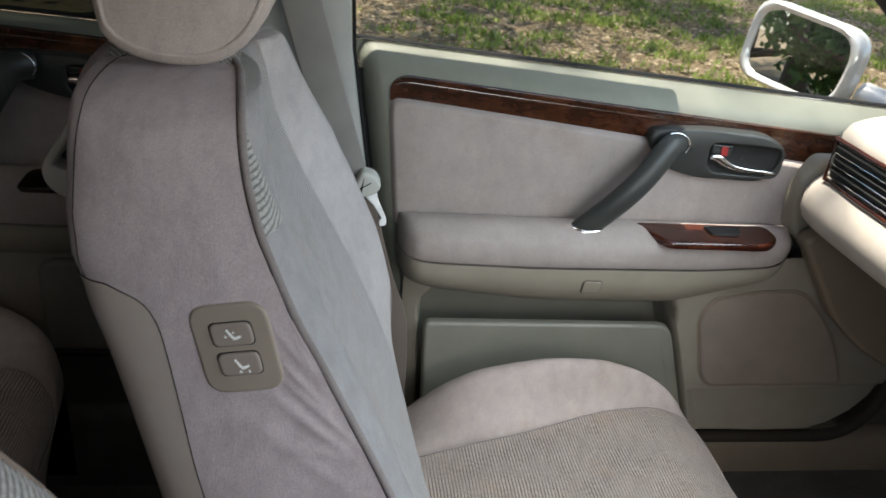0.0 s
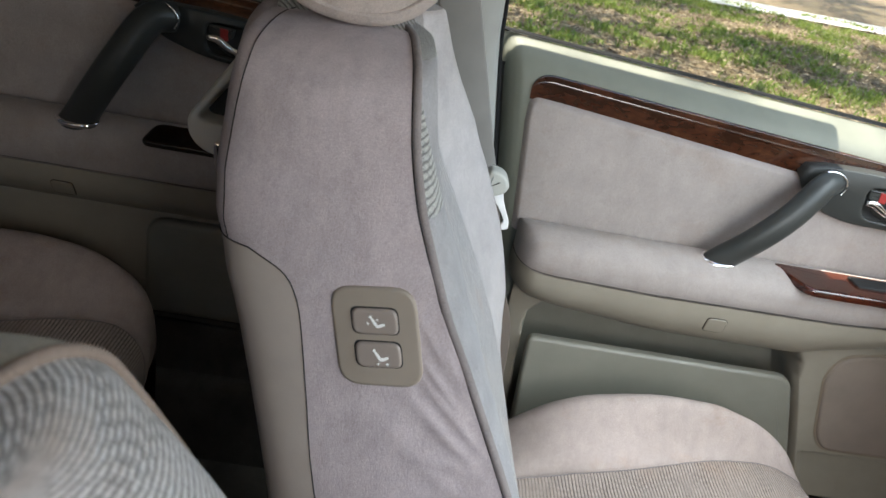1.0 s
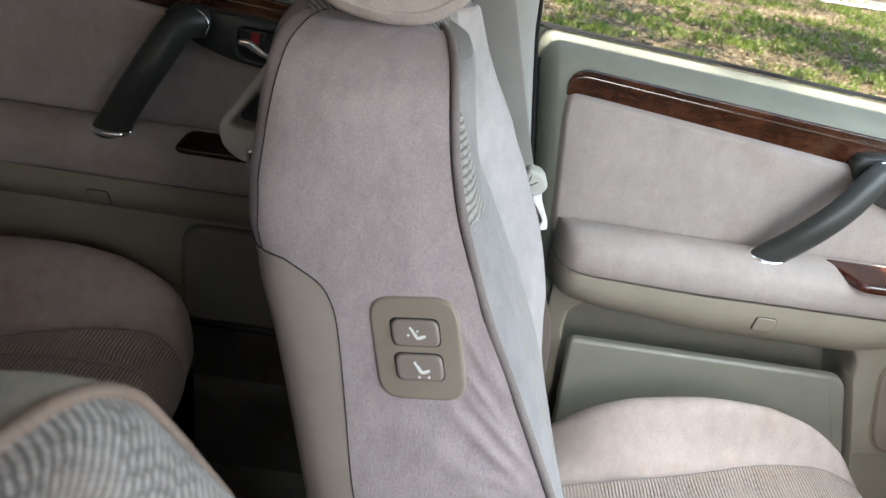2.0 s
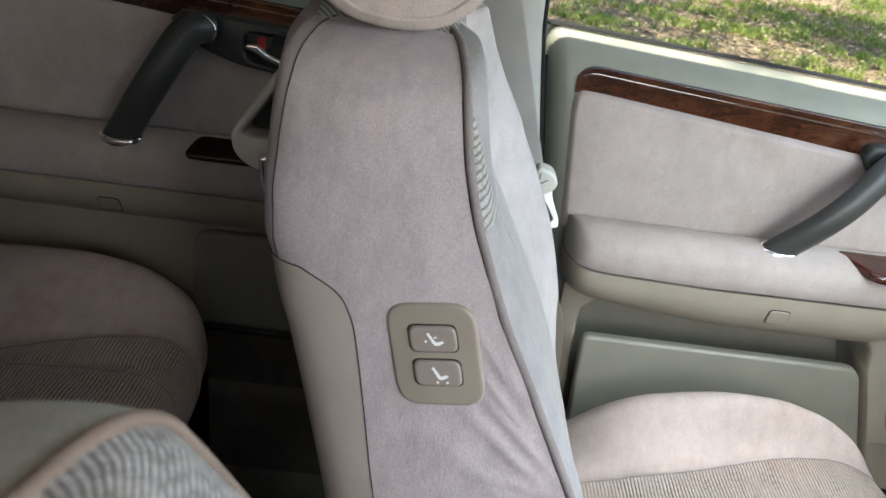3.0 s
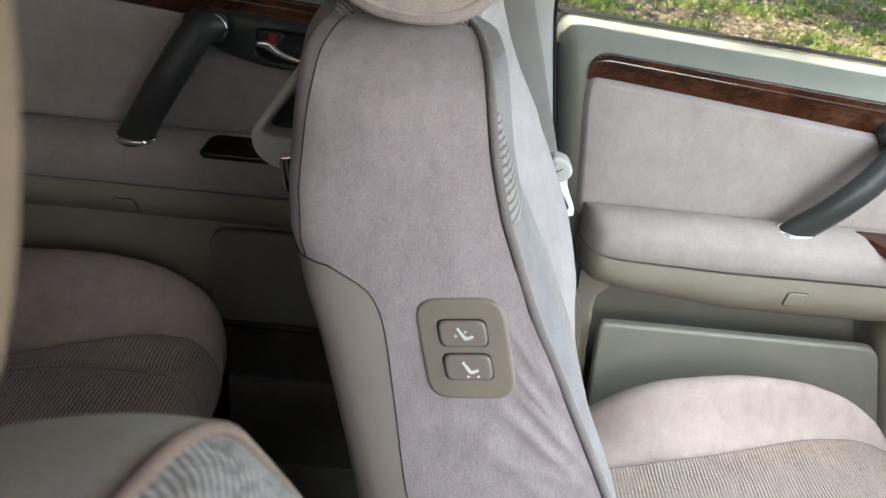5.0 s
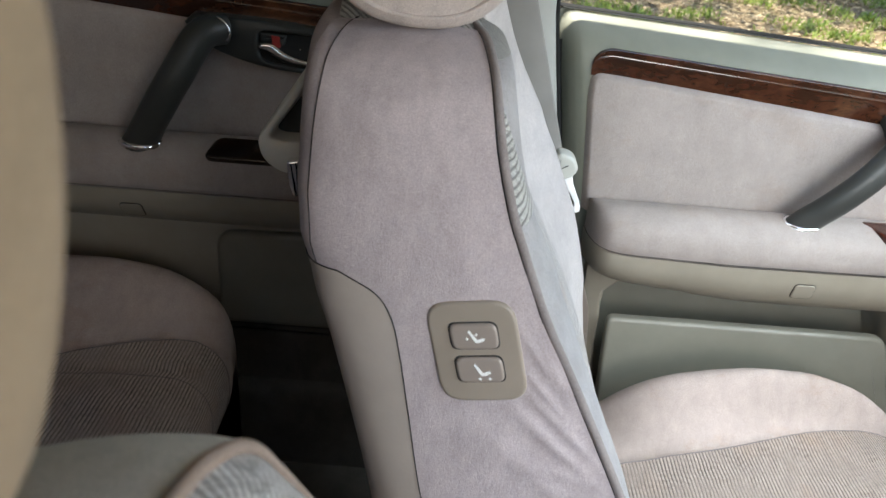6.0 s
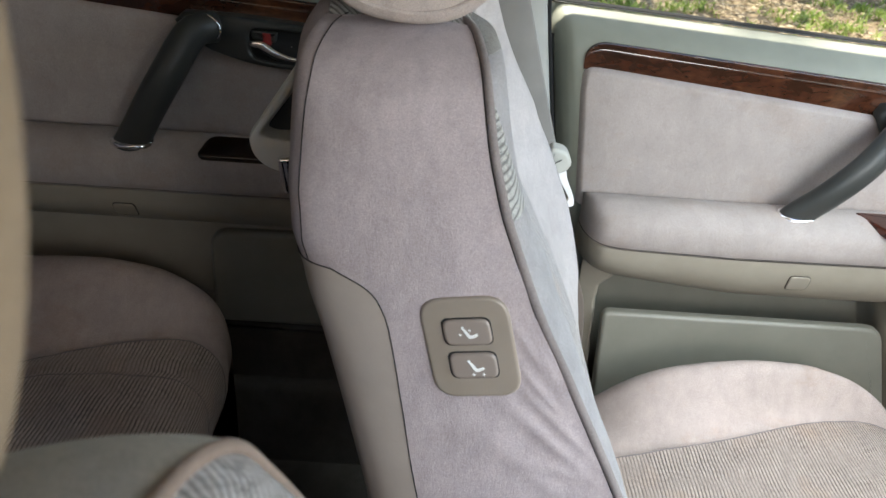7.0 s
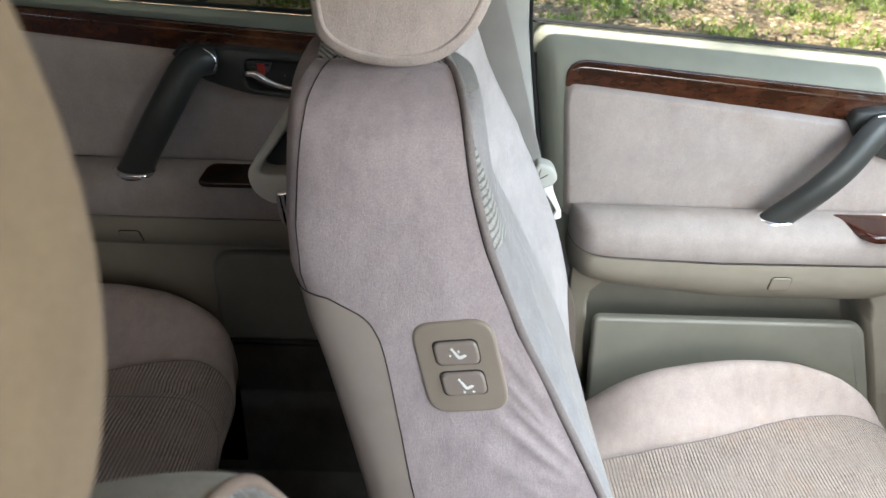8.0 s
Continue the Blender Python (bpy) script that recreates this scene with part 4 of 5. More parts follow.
            crown.append([(p[0], p[1] + (cy - p[1]) * k, p[2] + lift) for p in sd[top - 1]])
        part("knit_top", sheet(crown, [[(p[1], p[0]) for p in r] for r in crown], flip=flip), M_KNIT, seat, "ribbed knit on the shoulder's top", 180)
        if with_folds:
            part("panel_hem", tube([(p[0], p[1], p[2] - 0.0018) for p in sd[top - 1]], 0.0024, seg=10), M_VELOUR, seat, "folded hem of the side panel", 180)
        part("back_shell", sheet(sh, flip=flip), M_VINYL_SHELL, seat, "smooth beige back shell", 180)
        part("back_cloth", sheet(rr, flip=flip), M_VELOUR, seat, "", 180)
        part("piping", tube(pipe, 0.0034 if with_folds else 0.0027, seg=10), M_PIPING if with_folds else M_PIPING_TAN, seat, "corded piping")
        if with_folds:
            part("piping_seam", tube([(p[0] - 0.0030, p[1] + sgn * 0.0014, p[2]) for p in pipe[:top]], 0.0007, seg=6), M_RUBBER, seat, "sunken seam beside the piping")
        part("shell_joint", tube(edge, 0.0005, seg=6), M_BLACK, seat)
        line = catmull(seam, 300)
        part("side_seam", tube(line, 0.0004, seg=6), M_RUBBER, seat, "seam along the back edge")
        bm = bmesh.new()
        for a in range(0, 297, 3):
            dash = tube([line[a], line[a + 1], line[a + 2] * 0.3 + line[a + 1] * 0.7], 0.0004, seg=5)
            me = bpy.data.meshes.new("dash")
            dash.to_mesh(me)
            bm.from_mesh(me)
            dash.free()
            bpy.data.meshes.remove(me)
        part("stitching", bm, M_RUBBER, seat, "dark dashed stitching")


def headrest(seat, cx, cy, z0, mat):
    """A padded headrest: flat cheeks with a corded seam and a rim that turns to the front and back."""
    prof = [(-0.192, 0.045), (-0.186, 0.020), (-0.160, 0.004), (-0.118, 0.0), (-0.085, 0.010), (-0.060, 0.038), (-0.046, 0.085), (-0.046, 0.130), (-0.062, 0.175), (-0.100, 0.198), (-0.150, 0.195), (-0.185, 0.165), (-0.196, 0.105)]
    loop = catmull(prof + prof[:1], 56)[:-1]
    c = loop.mean(0)
    half = 0.100
    rows, cheek = [], []
    for y, s in ((-half, 0.90), (-half * 0.985, 0.955), (-half * 0.93, 0.99), (-half * 0.8, 1.0), (-half * 0.4, 1.015), (0, 1.02), (half * 0.4, 1.015), (half * 0.8, 1.0), (half * 0.93, 0.99), (half * 0.985, 0.955), (half, 0.90)):
        rows.append([(cx + c[0] + (p[0] - c[0]) * s, cy + y, z0 + c[1] + (p[1] - c[1]) * s) for p in loop])
    bm = sheet(rows, closed=True)
    for sgn in (-1, 1):
        ring = [(cx + c[0] + (p[0] - c[0]) * 0.90, cy + sgn * half, z0 + c[1] + (p[1] - c[1]) * 0.90) for p in loop]
        mid = [(cx + c[0] + (p[0] - c[0]) * 0.45, cy + sgn * (half + 0.008), z0 + c[1] + (p[1] - c[1]) * 0.45) for p in loop]
        dot = [(cx + c[0], cy + sgn * (half + 0.010), z0 + c[1])] * len(loop)
        b2 = sheet([ring, mid, [(d[0] + (m[0] - d[0]) * 0.05, d[1], d[2] + (m[2] - d[2]) * 0.05) for d, m in zip(dot, mid)]], closed=True)
        bmesh.ops.recalc_face_normals(b2, faces=b2.faces)
        cheek.append((b2, ring))
    bmesh.ops.recalc_face_normals(bm, faces=bm.faces)
    head = part("headrest", bm, mat, seat, "padded headrest", 180)
    for b2, ring in cheek:
        part("cheek", b2, mat, head, "", 180)
        part("seam", tube(ring + ring[:1], 0.0021, seg=8, cap=False), mat, head, "corded seam")
    for dy in (-0.05, 0.05):
        part("headrest_post", tube([(cx - 0.13, cy + dy, 1.09), (cx - 0.125, cy + dy, z0 + 0.03)], 0.006), M_CHROME, seat)


def cushion(seat, x0, cy, half, inner, mat_knit, crest, middle, second=0.0):
    """A seat cushion: crest and middle give (x from the back edge, z) along the bolsters and along the knit middle, down over the nose.
    inner: the knit's half-width as a share of the seat's, at the back and at the front."""
    nb, nk, nv = 13, 26, 60
    cr, mi = catmull(crest, nv), catmull(middle, nv)
    run = np.concatenate([[0], np.cumsum(np.linalg.norm(np.diff(mi, axis=0), axis=1))])
    rows, uv = [], []
    for i in range(nv):
        row, ruv = [], []
        edge = float(np.interp(mi[i, 0] / mi[:, 0].max(), *inner))
        ds = list(np.linspace(-1, -edge, nb)) + list(np.linspace(-edge, edge, nk)[1:-1]) + list(np.linspace(edge, 1, nb))
        for d in ds:
            a = abs(d)
            k = 0.5 - 0.5 * math.cos(math.pi * min(1, max(0, (a - edge + 0.06) / (0.90 - edge))))
            p = mi[i] * (1 - k) + cr[i] * k
            fall = (max(0, a - 0.80) / 0.20) ** 2.4 * 0.055
            groove = 0.006 * math.exp(-((a - edge) / 0.022) ** 2) + 0.0045 * second * math.exp(-((a - edge * 0.6) / 0.026) ** 2)
            z = p[1] - fall - groove + 0.0035 * noise.noise((p[0] * 11, d * 4, 1.5 + cy)) + 0.0020 * noise.noise((p[0] * 16, d * 14, 8.5 + cy)) * min(1, max(0, 1.3 - a)) + 0.0012 * noise.noise((p[0] * 40, d * 14, 4.5))
            row.append((x0 + p[0] - 0.018 * max(0, a - 0.7) / 0.3, cy + d * half, z))
            ruv.append((d * half, run[i]))
        rows.append(row)
        uv.append(ruv)
    k0, k1 = nb - 1, nb + nk - 2
    part("cushion_bolster", sheet([r[:k0 + 1] for r in rows], flip=True), M_CUSHION, seat, "velour cushion bolster", 180)
    part("cushion_bolster", sheet([r[k1 - 1:] for r in rows], flip=True), M_CUSHION, seat, "velour cushion bolster", 180)
    part("cushion_knit", sheet([r[k0:k1] for r in rows], [r[k0:k1] for r in uv], flip=True), mat_knit, seat, "ribbed knit cushion middle", 180)
    for k, rad in ((k0, 0.0008), (k1 - 1, 0.0008)) + (((k0 + 5, 0.0005), (k1 - 6, 0.0005)) if second else ()):
        part("cushion_seam", tube([(r[k][0], r[k][1], r[k][2] + 0.0004) for r in rows[6:-6]], rad, seg=6), M_PIPING, seat, "sunken seam")
    skirt = []
    for z in (None, 0.34):
        ring = [r[0] for r in rows] + rows[-1][1:] + [r[-1] for r in rows[::-1]][1:] + rows[0][::-1][1:]
        skirt.append([(p[0], p[1], p[2] if z is None else z) for p in ring])
    bm = sheet(skirt)
    bmesh.ops.recalc_face_normals(bm, faces=bm.faces)
    part("cushion_skirt", bm, M_CUSHION, seat, "", 60)
    part("cushion_base", block(x0 + 0.04, x0 + mi[:, 0].max() - 0.10, cy - half + 0.04, cy + half - 0.04, 0.268, 0.36, 0.01), M_BLACK, seat)


SEAT_Y, DRIVER_Y, DRIVER_X = 0.772, 0.080, -0.080
passenger = thing("bucket_seat", "rose-grey velour front passenger seat with ribbed knit middle", "car seat", "front seats")
backrest(passenger, 0.0, SEAT_Y, 0.0, True)
headrest(passenger, 0.0, SEAT_Y, 1.108, M_HEAD)
CREST = [(0, 0.45), (0.06, 0.512), (0.14, 0.578), (0.22, 0.606), (0.307, 0.618), (0.39, 0.611), (0.47, 0.570), (0.525, 0.505), (0.54, 0.42), (0.53, 0.35)]
MIDDLE_LINE = [(0, 0.525), (0.08, 0.534), (0.16, 0.542), (0.26, 0.551), (0.36, 0.557), (0.44, 0.549), (0.51, 0.515), (0.553, 0.455), (0.56, 0.40), (0.55, 0.35)]
cushion(passenger, 0.06, SEAT_Y, 0.250, ([0.11, 0.30, 0.457, 0.625, 0.79, 0.95], [0.40, 0.475, 0.568, 0.690, 0.785, 0.83]), M_CORD, CREST, MIDDLE_LINE)

driver = thing("bucket_seat", "front driver's seat with knit back and tan piping", "car seat", "front seats")
backrest(driver, DRIVER_X - 0.004, DRIVER_Y, 0.0026, False)
headrest(driver, DRIVER_X - 0.0195, DRIVER_Y, 1.113, M_TAN)
cushion(driver, -0.03, DRIVER_Y, 0.250, ([0.11, 0.30, 0.457, 0.625, 0.79, 0.95], [0.40, 0.475, 0.568, 0.680, 0.742, 0.74]), M_CORD, CREST, MIDDLE_LINE)


# seat switches on the passenger backrest
def plate_point(a, b, out):
    """a across, b up on the plate, -1 to 1; out towards the middle of the car."""
    c = Vector((-0.0700, 0.5388, 0.9245)) + Vector((0.0302, -0.0031, 0.0056)) * a + Vector((-0.0095, 0.0062, 0.0362)) * b
    return c + Vector((0, -1, 0.12)).normalized() * out


def on_plate(outline, lo, hi, bevel, seg=3, dome=0.0):
    bm = slab(outline, -hi * 10, -lo * 10, bevel * 10, seg, dome * 10)
    for v in bm.verts:
        v.co = plate_point(v.co.x / 0.27, v.co.z / 0.35, -v.co.y / 10)
    bmesh.ops.recalc_face_normals(bm, faces=bm.faces)
    return bm


def rect(a0, a1, b0, b1, r):
    return rounded([(a0 * 0.27, b0 * 0.35), (a1 * 0.27, b0 * 0.35), (a1 * 0.27, b1 * 0.35), (a0 * 0.27, b1 * 0.35)], r)


plate = part("switch_plate", on_plate(rect(-1, 1, -1, 1, 0.15), -0.012, 0.0030, 0.0022, 4), M_PLATE, passenger, "taupe plate with two seat switches")
for b0 in (0.07, -0.60):
    part("switch_gap", on_plate(rect(-0.555, 0.555, b0 + 0.005, b0 + 0.555, 0.05), 0.0, 0.0034, 0.0002), M_BLACK, plate, "dark gap round a button")
    part("switch_button", on_plate(rect(-0.53, 0.53, b0 + 0.02, b0 + 0.53, 0.055), 0.0, 0.0056, 0.0020, 4), M_BUTTON, plate, "taupe rocker button")
    zb = b0 + 0.27
    star = lambda a, b: [(a - 0.055, b), (a - 0.015, b + 0.015), (a, b + 0.055), (a + 0.015, b + 0.015), (a + 0.055, b), (a + 0.015, b - 0.015), (a, b - 0.055), (a - 0.015, b - 0.015)]
    stars = ((-0.24, -0.03), (0.06, 0.08)) if b0 > 0 else ((-0.06, -0.22), (0.24, -0.22))
    for q in ([(-0.19, 0.15), (-0.15, 0.20), (-0.10, 0.18), (-0.09, 0.12), (-0.14, 0.10)], [(-0.15, 0.11), (-0.07, 0.12), (0.05, -0.04), (0.02, -0.12), (-0.05, -0.08)], [(0.0, -0.06), (0.10, -0.05), (0.27, -0.01), (0.29, -0.07), (0.12, -0.14), (-0.01, -0.14)], *[star(*p) for p in stars]):
        part("switch_mark", on_plate([Vector(((a + 0.02) * 0.20, (zb + b * 0.72) * 0.35)) for a, b in q], 0.0050, 0.0060, 0.0001, 1), M_WHITE, plate, "white printed seat symbol", 0)

# grip loop on the back of the passenger seat
hole = rounded([(-0.252, 1.001), (-0.206, 1.066), (-0.150, 1.070), (-0.150, 0.999), (-0.243, 0.998)], [0.006, 0.01, 0.01, 0.01, 0.008])
rim = rounded([(-0.263, 0.998), (-0.212, 1.074), (-0.140, 1.082), (-0.140, 0.968), (-0.243, 0.968), (-0.259, 0.980)], [0.008, 0.012, 0.01, 0.01, 0.014, 0.012])
GRIP_C = Vector((-0.200, 1.020))
outer, inner_edge = around(rim, GRIP_C, 120), around(hole, GRIP_C, 120)
loop_ = lambda rays, off, y: [(GRIP_C.x + d.x * (r + off), y, GRIP_C.y + d.y * (r + off)) for d, r in rays]
bm = sheet([loop_(outer, -0.002, 0.738), loop_(outer, 0, 0.734), loop_(outer, 0, 0.719), loop_(outer, -0.0012, 0.7155), loop_(outer, -0.0035, 0.7138), loop_(inner_edge, 0.0030, 0.7138), loop_(inner_edge, 0.0010, 0.7150), loop_(inner_edge, 0, 0.718), loop_(inner_edge, -0.002, 0.736)], closed=True)
bmesh.ops.recalc_face_normals(bm, faces=bm.faces)
grip = part("grip_loop", bm, M_GRIP, passenger, "pale plastic grip loop", 180)
bm = sheet([loop_(inner_edge, 0.001, 0.735), [(GRIP_C.x + d.x * 0.001, 0.736, GRIP_C.y + d.y * 0.001) for d, r in inner_edge]], closed=True)
bmesh.ops.recalc_face_normals(bm, faces=bm.faces)
part("grip_lining", bm, M_HANDLE, grip, "dark lining inside the loop")
part("grip_catch", slab(rounded([(-0.236, 0.984), (-0.224, 0.986), (-0.222, 0.954), (-0.230, 0.950), (-0.235, 0.962)], 0.003), 0.706, 0.716, 0.003, 3), M_CHROME, passenger, "chrome catch")

# ---- rear seat ----
rear_seat = thing("rear_bench", "rear bench seat in shade with ribbed knit middle", "bench seat")
REAR_CREST = [(0, 0.66), (0.2, 0.684), (0.36, 0.699), (0.44, 0.698), (0.51, 0.684), (0.560, 0.654), (0.582, 0.612), (0.582, 0.560), (0.556, 0.47), (0.53, 0.36)]
REAR_MIDDLE = [(0, 0.61), (0.2, 0.63), (0.36, 0.645), (0.46, 0.643), (0.53, 0.628), (0.575, 0.600), (0.588, 0.560), (0.58, 0.51), (0.55, 0.43), (0.53, 0.36)]
cushion(rear_seat, -0.96, 0.76, 0.29, ([0.3, 0.64, 0.79, 0.94], [0.16, 0.31, 0.49, 0.68]), M_CORD, REAR_CREST, REAR_MIDDLE, 1.0)
bm = block(-1.20, -0.95, 0.44, 1.08, 0.55, 1.12, 0.06, 4)
part("rear_backrest", bm, M_VELOUR, rear_seat, "velour rear backrest")
cushion(rear_seat, -0.96, 0.09, 0.29, ([0.3, 0.64, 0.79, 0.94], [0.16, 0.31, 0.49, 0.68]), M_CORD, REAR_CREST, REAR_MIDDLE, 1.0)
part("rear_backrest", block(-1.20, -0.95, -0.22, 0.42, 0.55, 1.12, 0.06, 4), M_VELOUR, rear_seat, "velour rear backrest")

# ---- seat belt on the post ----
belt = thing("seat_belt", "grey seat belt hanging on the door post with metal tongue", "seat belt")


def strap(points, w, name, mat, across=(1, 0, 0.15)):
    a = Vector(across).normalized() * (w / 2)
    line = [Vector(p) for p in catmull(points, 20)]
    bm = sheet([[p - a, p - a * 0.9 + Vector((0, -0.0008, 0)), p + a * 0.9 + Vector((0, -0.0008, 0)), p + a] for p in line])
    bmesh.ops.recalc_face_normals(bm, faces=bm.faces)
    ob = part(name, bm, mat, belt, "", 180)
    md = ob.modifiers.new("thick", "SOLIDIFY")
    md.thickness = 0.0014
    return ob


strap([(-0.091, 1.085, 1.25), (-0.039, 1.085, 1.076), (0.019, 1.08, 0.88), (0.032, 1.075, 0.845)], 0.052, "webbing", M_BELT)
strap([(0.040, 1.08, 0.83), (0.075, 1.085, 0.70), (0.105, 1.09, 0.60), (0.11, 1.09, 0.40)], 0.040, "lower_webbing", M_BELTDARK)
cover = part("tongue_cover", slab(rounded([(0.030, 0.852), (0.041, 0.878), (0.062, 0.873), (0.070, 0.856), (0.064, 0.845), (0.036, 0.834)], [0.004, 0.006, 0.010, 0.008, 0.006, 0.004]), 1.056, 1.080, 0.005, 5), M_PALE, belt, "pale plastic tongue cover")
part("belt_slot", tube([(0.036, 1.0550, 0.850), (0.055, 1.0550, 0.862)], 0.0006, seg=6), M_RUBBER, cover, "dark slot for the webbing")
part("tongue", slab(rounded([(0.048, 0.838), (0.063, 0.848), (0.066, 0.834), (0.079, 0.806), (0.080, 0.795), (0.070, 0.792), (0.069, 0.801), (0.072, 0.806), (0.060, 0.826)], [0.002, 0.002, 0.004, 0.004, 0.003, 0.003, 0.002, 0.002, 0.004]), 1.060, 1.064, 0.001), M_ZINC_GLINT, belt, "metal tongue with its glint coloured in white")

# ---- dashboard ----
dash = thing("dashboard", "beige dashboard end with air vent beside the door", "dashboard")
prof = [(1.22, 1.0), (0.97, 0.999), (0.83, 0.996), (0.765, 0.986), (0.738, 0.966), (0.742, 0.908), (0.730, 0.898), (0.714, 0.886), (0.704, 0.868), (0.705, 0.848), (0.717, 0.830), (0.742, 0.819), (0.80, 0.812), (0.90, 0.785), (1.0, 0.72), (1.1, 0.60)]


def dash_bow(y):
    """The dash falls away towards the door."""
    return float(np.interp(y, [0.80, 1.02, 1.05, 1.07, 1.085, 1.10, 1.11], [0.0, 0.0, 0.004, 0.014, 0.026, 0.046, 0.08]))


rows = []
for y in (1.11, 1.107, 1.10, 1.085, 1.06, 1.03, 1.0, 0.95, 0.9, 0.8, 0.4, 0.0, -0.28):
    s_ = dash_bow(y)
    rows.append([(p[0] + s_, y, p[1] - max(0, s_ - 0.02) * 0.3 * (p[1] > 0.95)) for p in catmull(prof, 60)])
part("dash_body", sheet(rows), M_DASH, dash, "beige vinyl dash body", 60)
part("dash_end", slab(rounded([(0.752, 0.915), (0.731, 0.88), (0.727, 0.835), (0.735, 0.79), (0.775, 0.752), (0.86, 0.70), (0.96, 0.70), (0.96, 0.915)], 0.012), 1.094, 1.126, 0.010, 4), M_VINYL, dash, "grey-green end cap")


def bowed(bm):
    for v in bm.verts:
        v.co.x += dash_bow(v.co.y)
    return bm


vent = part("air_vent", bowed(block(0.728, 0.76, 0.86, 1.045, 0.905, 0.960, 0.006)), M_BLACK, dash, "black slatted air vent")
for k in range(6):
    z = 0.910 + 0.0088 * k
    part("vent_slat", bowed(block(0.724, 0.735, 0.868, 1.037, z, z + 0.0022, 0.0008, 1)), M_CHROME if k % 2 == 0 else M_HANDLE, vent)
part("vent_frame", bowed(tube([(0.728, 0.856, 0.901), (0.728, 0.95, 0.901), (0.728, 1.049, 0.901), (0.728, 1.049, 0.964), (0.728, 0.95, 0.964), (0.728, 0.856, 0.964), (0.728, 0.856, 0.901)], 0.004)), M_WOODRED, vent, "red walnut vent frame")
part("lower_side", slab(rounded([(0.736, 0.790), (0.765, 0.808), (1.12, 0.800), (1.12, 0.500), (0.965, 0.554), (0.902, 0.589), (0.828, 0.655), (0.771, 0.739)], 0.02), 1.055, 1.085, 0.008, 4), M_SILL, dash, "dark brown lower side below the dash")

# ---- door mirror ----
mirror = thing("door_mirror", "silver door mirror outside the front window", "mirror")
MN = Vector((-0.93, -0.36, 0.09)).normalized()
MW = Vector((0, 0, 1)).cross(MN).normalized()
MH = MN.cross(MW).normalized()
MC = Vector((0.885, 1.44, 1.005)) - MW * 0.018


def mirror_ring(w, h, off, dx=0.0):
    pts = rounded([(-w, -h * 0.75), (w * 0.85, -h), (w, h * 0.7), (-w * 0.9, h)], [0.05, 0.05, 0.06, 0.05], 8)
    return [MC + MW * (p.x + dx) + MH * p.y + MN * off for p in pts]


rows = [mirror_ring(0.118, 0.072, -0.005), mirror_ring(0.122, 0.078, 0.006), mirror_ring(0.128, 0.084, 0.008), mirror_ring(0.136, 0.090, 0.0), mirror_ring(0.136, 0.090, -0.03), mirror_ring(0.100, 0.075, -0.08), mirror_ring(0.05, 0.04, -0.11), mirror_ring(0.01, 0.01, -0.115)]
bm = sheet(rows, closed=True)
bmesh.ops.recalc_face_normals(bm, faces=bm.faces)
part("housing", bm, M_PAINT, mirror, "silver painted housing", 60)
bm = sheet([mirror_ring(0.121, 0.076, -0.002), mirror_ring(0.001, 0.001, -0.001)], closed=True)
bmesh.ops.recalc_face_normals(bm, faces=bm.faces)
part("mirror_glass", bm, M_MIRROR, mirror, "mirror glass showing trees", 0)
part("mirror_foot", tube([(0.97, 1.36, 0.955), (1.02, 1.26, 0.94)], 0.03, 0.025), M_PAINT, mirror)
part("sail", slab([(0.985, 0.965), (1.12, 0.955), (1.0, 1.18), (0.90, 1.10)], 1.20, 1.225, 0.004), M_RUBBER, mirror, "black triangular sail panel")

# ---- outdoors ----
M_SOIL, n, l, b = material("leafy_soil")
v = coords(n, l)
c = ramp(n, l, noise_tex(n, l, v, 3.0, 6.0, 0.7), [(0.3, (0.10, 0.068, 0.038)), (0.5, (0.20, 0.145, 0.09)), (0.7, (0.14, 0.13, 0.055))])
c = mix(n, l, 0.6, c, ramp(n, l, noise_tex(n, l, v, 45.0, 4.0, 0.7), [(0.3, (0.4, 0.38, 0.35)), (0.7, (1.5, 1.45, 1.3))]), "MULTIPLY")
l.new(c, b.inputs["Base Color"])
b.inputs["Roughness"].default_value = 0.95
bump(n, l, b, noise_tex(n, l, v, 30.0, 4.0), 0.03, 0.8)
M_PATH = plain("pale_path", (0.52, 0.50, 0.46), 0.9)
bm = bmesh.new()
bmesh.ops.create_grid(bm, x_segments=60, y_segments=60, size=1)
for q in bm.verts:
    q.co = (math.copysign(abs(q.co.x) ** 3, q.co.x) * 600, math.copysign(abs(q.co.y) ** 3, q.co.y) * 600, 0)
    q.co.z = 0.03 * noise.noise((q.co.x * 0.5, q.co.y * 0.5, 0))
structure("ground", bm, M_SOIL, "grassy earth with leaf litter beside the car", "ground")


def leaf_material(name, a, b_, rough=0.6):
    m, n, l, b = material(name)
    g = n.new("ShaderNodeNewGeometry")
    c = ramp(n, l, g.outputs["Random Per Island"], [(0.0, a), (1.0, b_)])
    l.new(c, b.inputs["Base Color"])
    b.inputs["Roughness"].default_value = rough
    tr = n.new("ShaderNodeBsdfTranslucent")
    mx = n.new("ShaderNodeMixShader")
    mx.inputs[0].default_value = 0.35
    l.new(c, tr.inputs["Color"])
    l.new(b.outputs[0], mx.inputs[1])
    l.new(tr.outputs[0], mx.inputs[2])
    l.new(mx.outputs[0], n["Material Output"].inputs["Surface"])
    return m


M_GRASS = leaf_material("grass_blades", (0.12, 0.185, 0.03), (0.33, 0.385, 0.09))
M_LITTER = leaf_material("dry_leaves", (0.14, 0.09, 0.05), (0.58, 0.47, 0.32), 0.8)
M_LEAF = leaf_material("tree_leaves", (0.04, 0.09, 0.02), (0.09, 0.15, 0.04))
M_BARK = plain("bark", (0.12, 0.09, 0.07), 0.95)
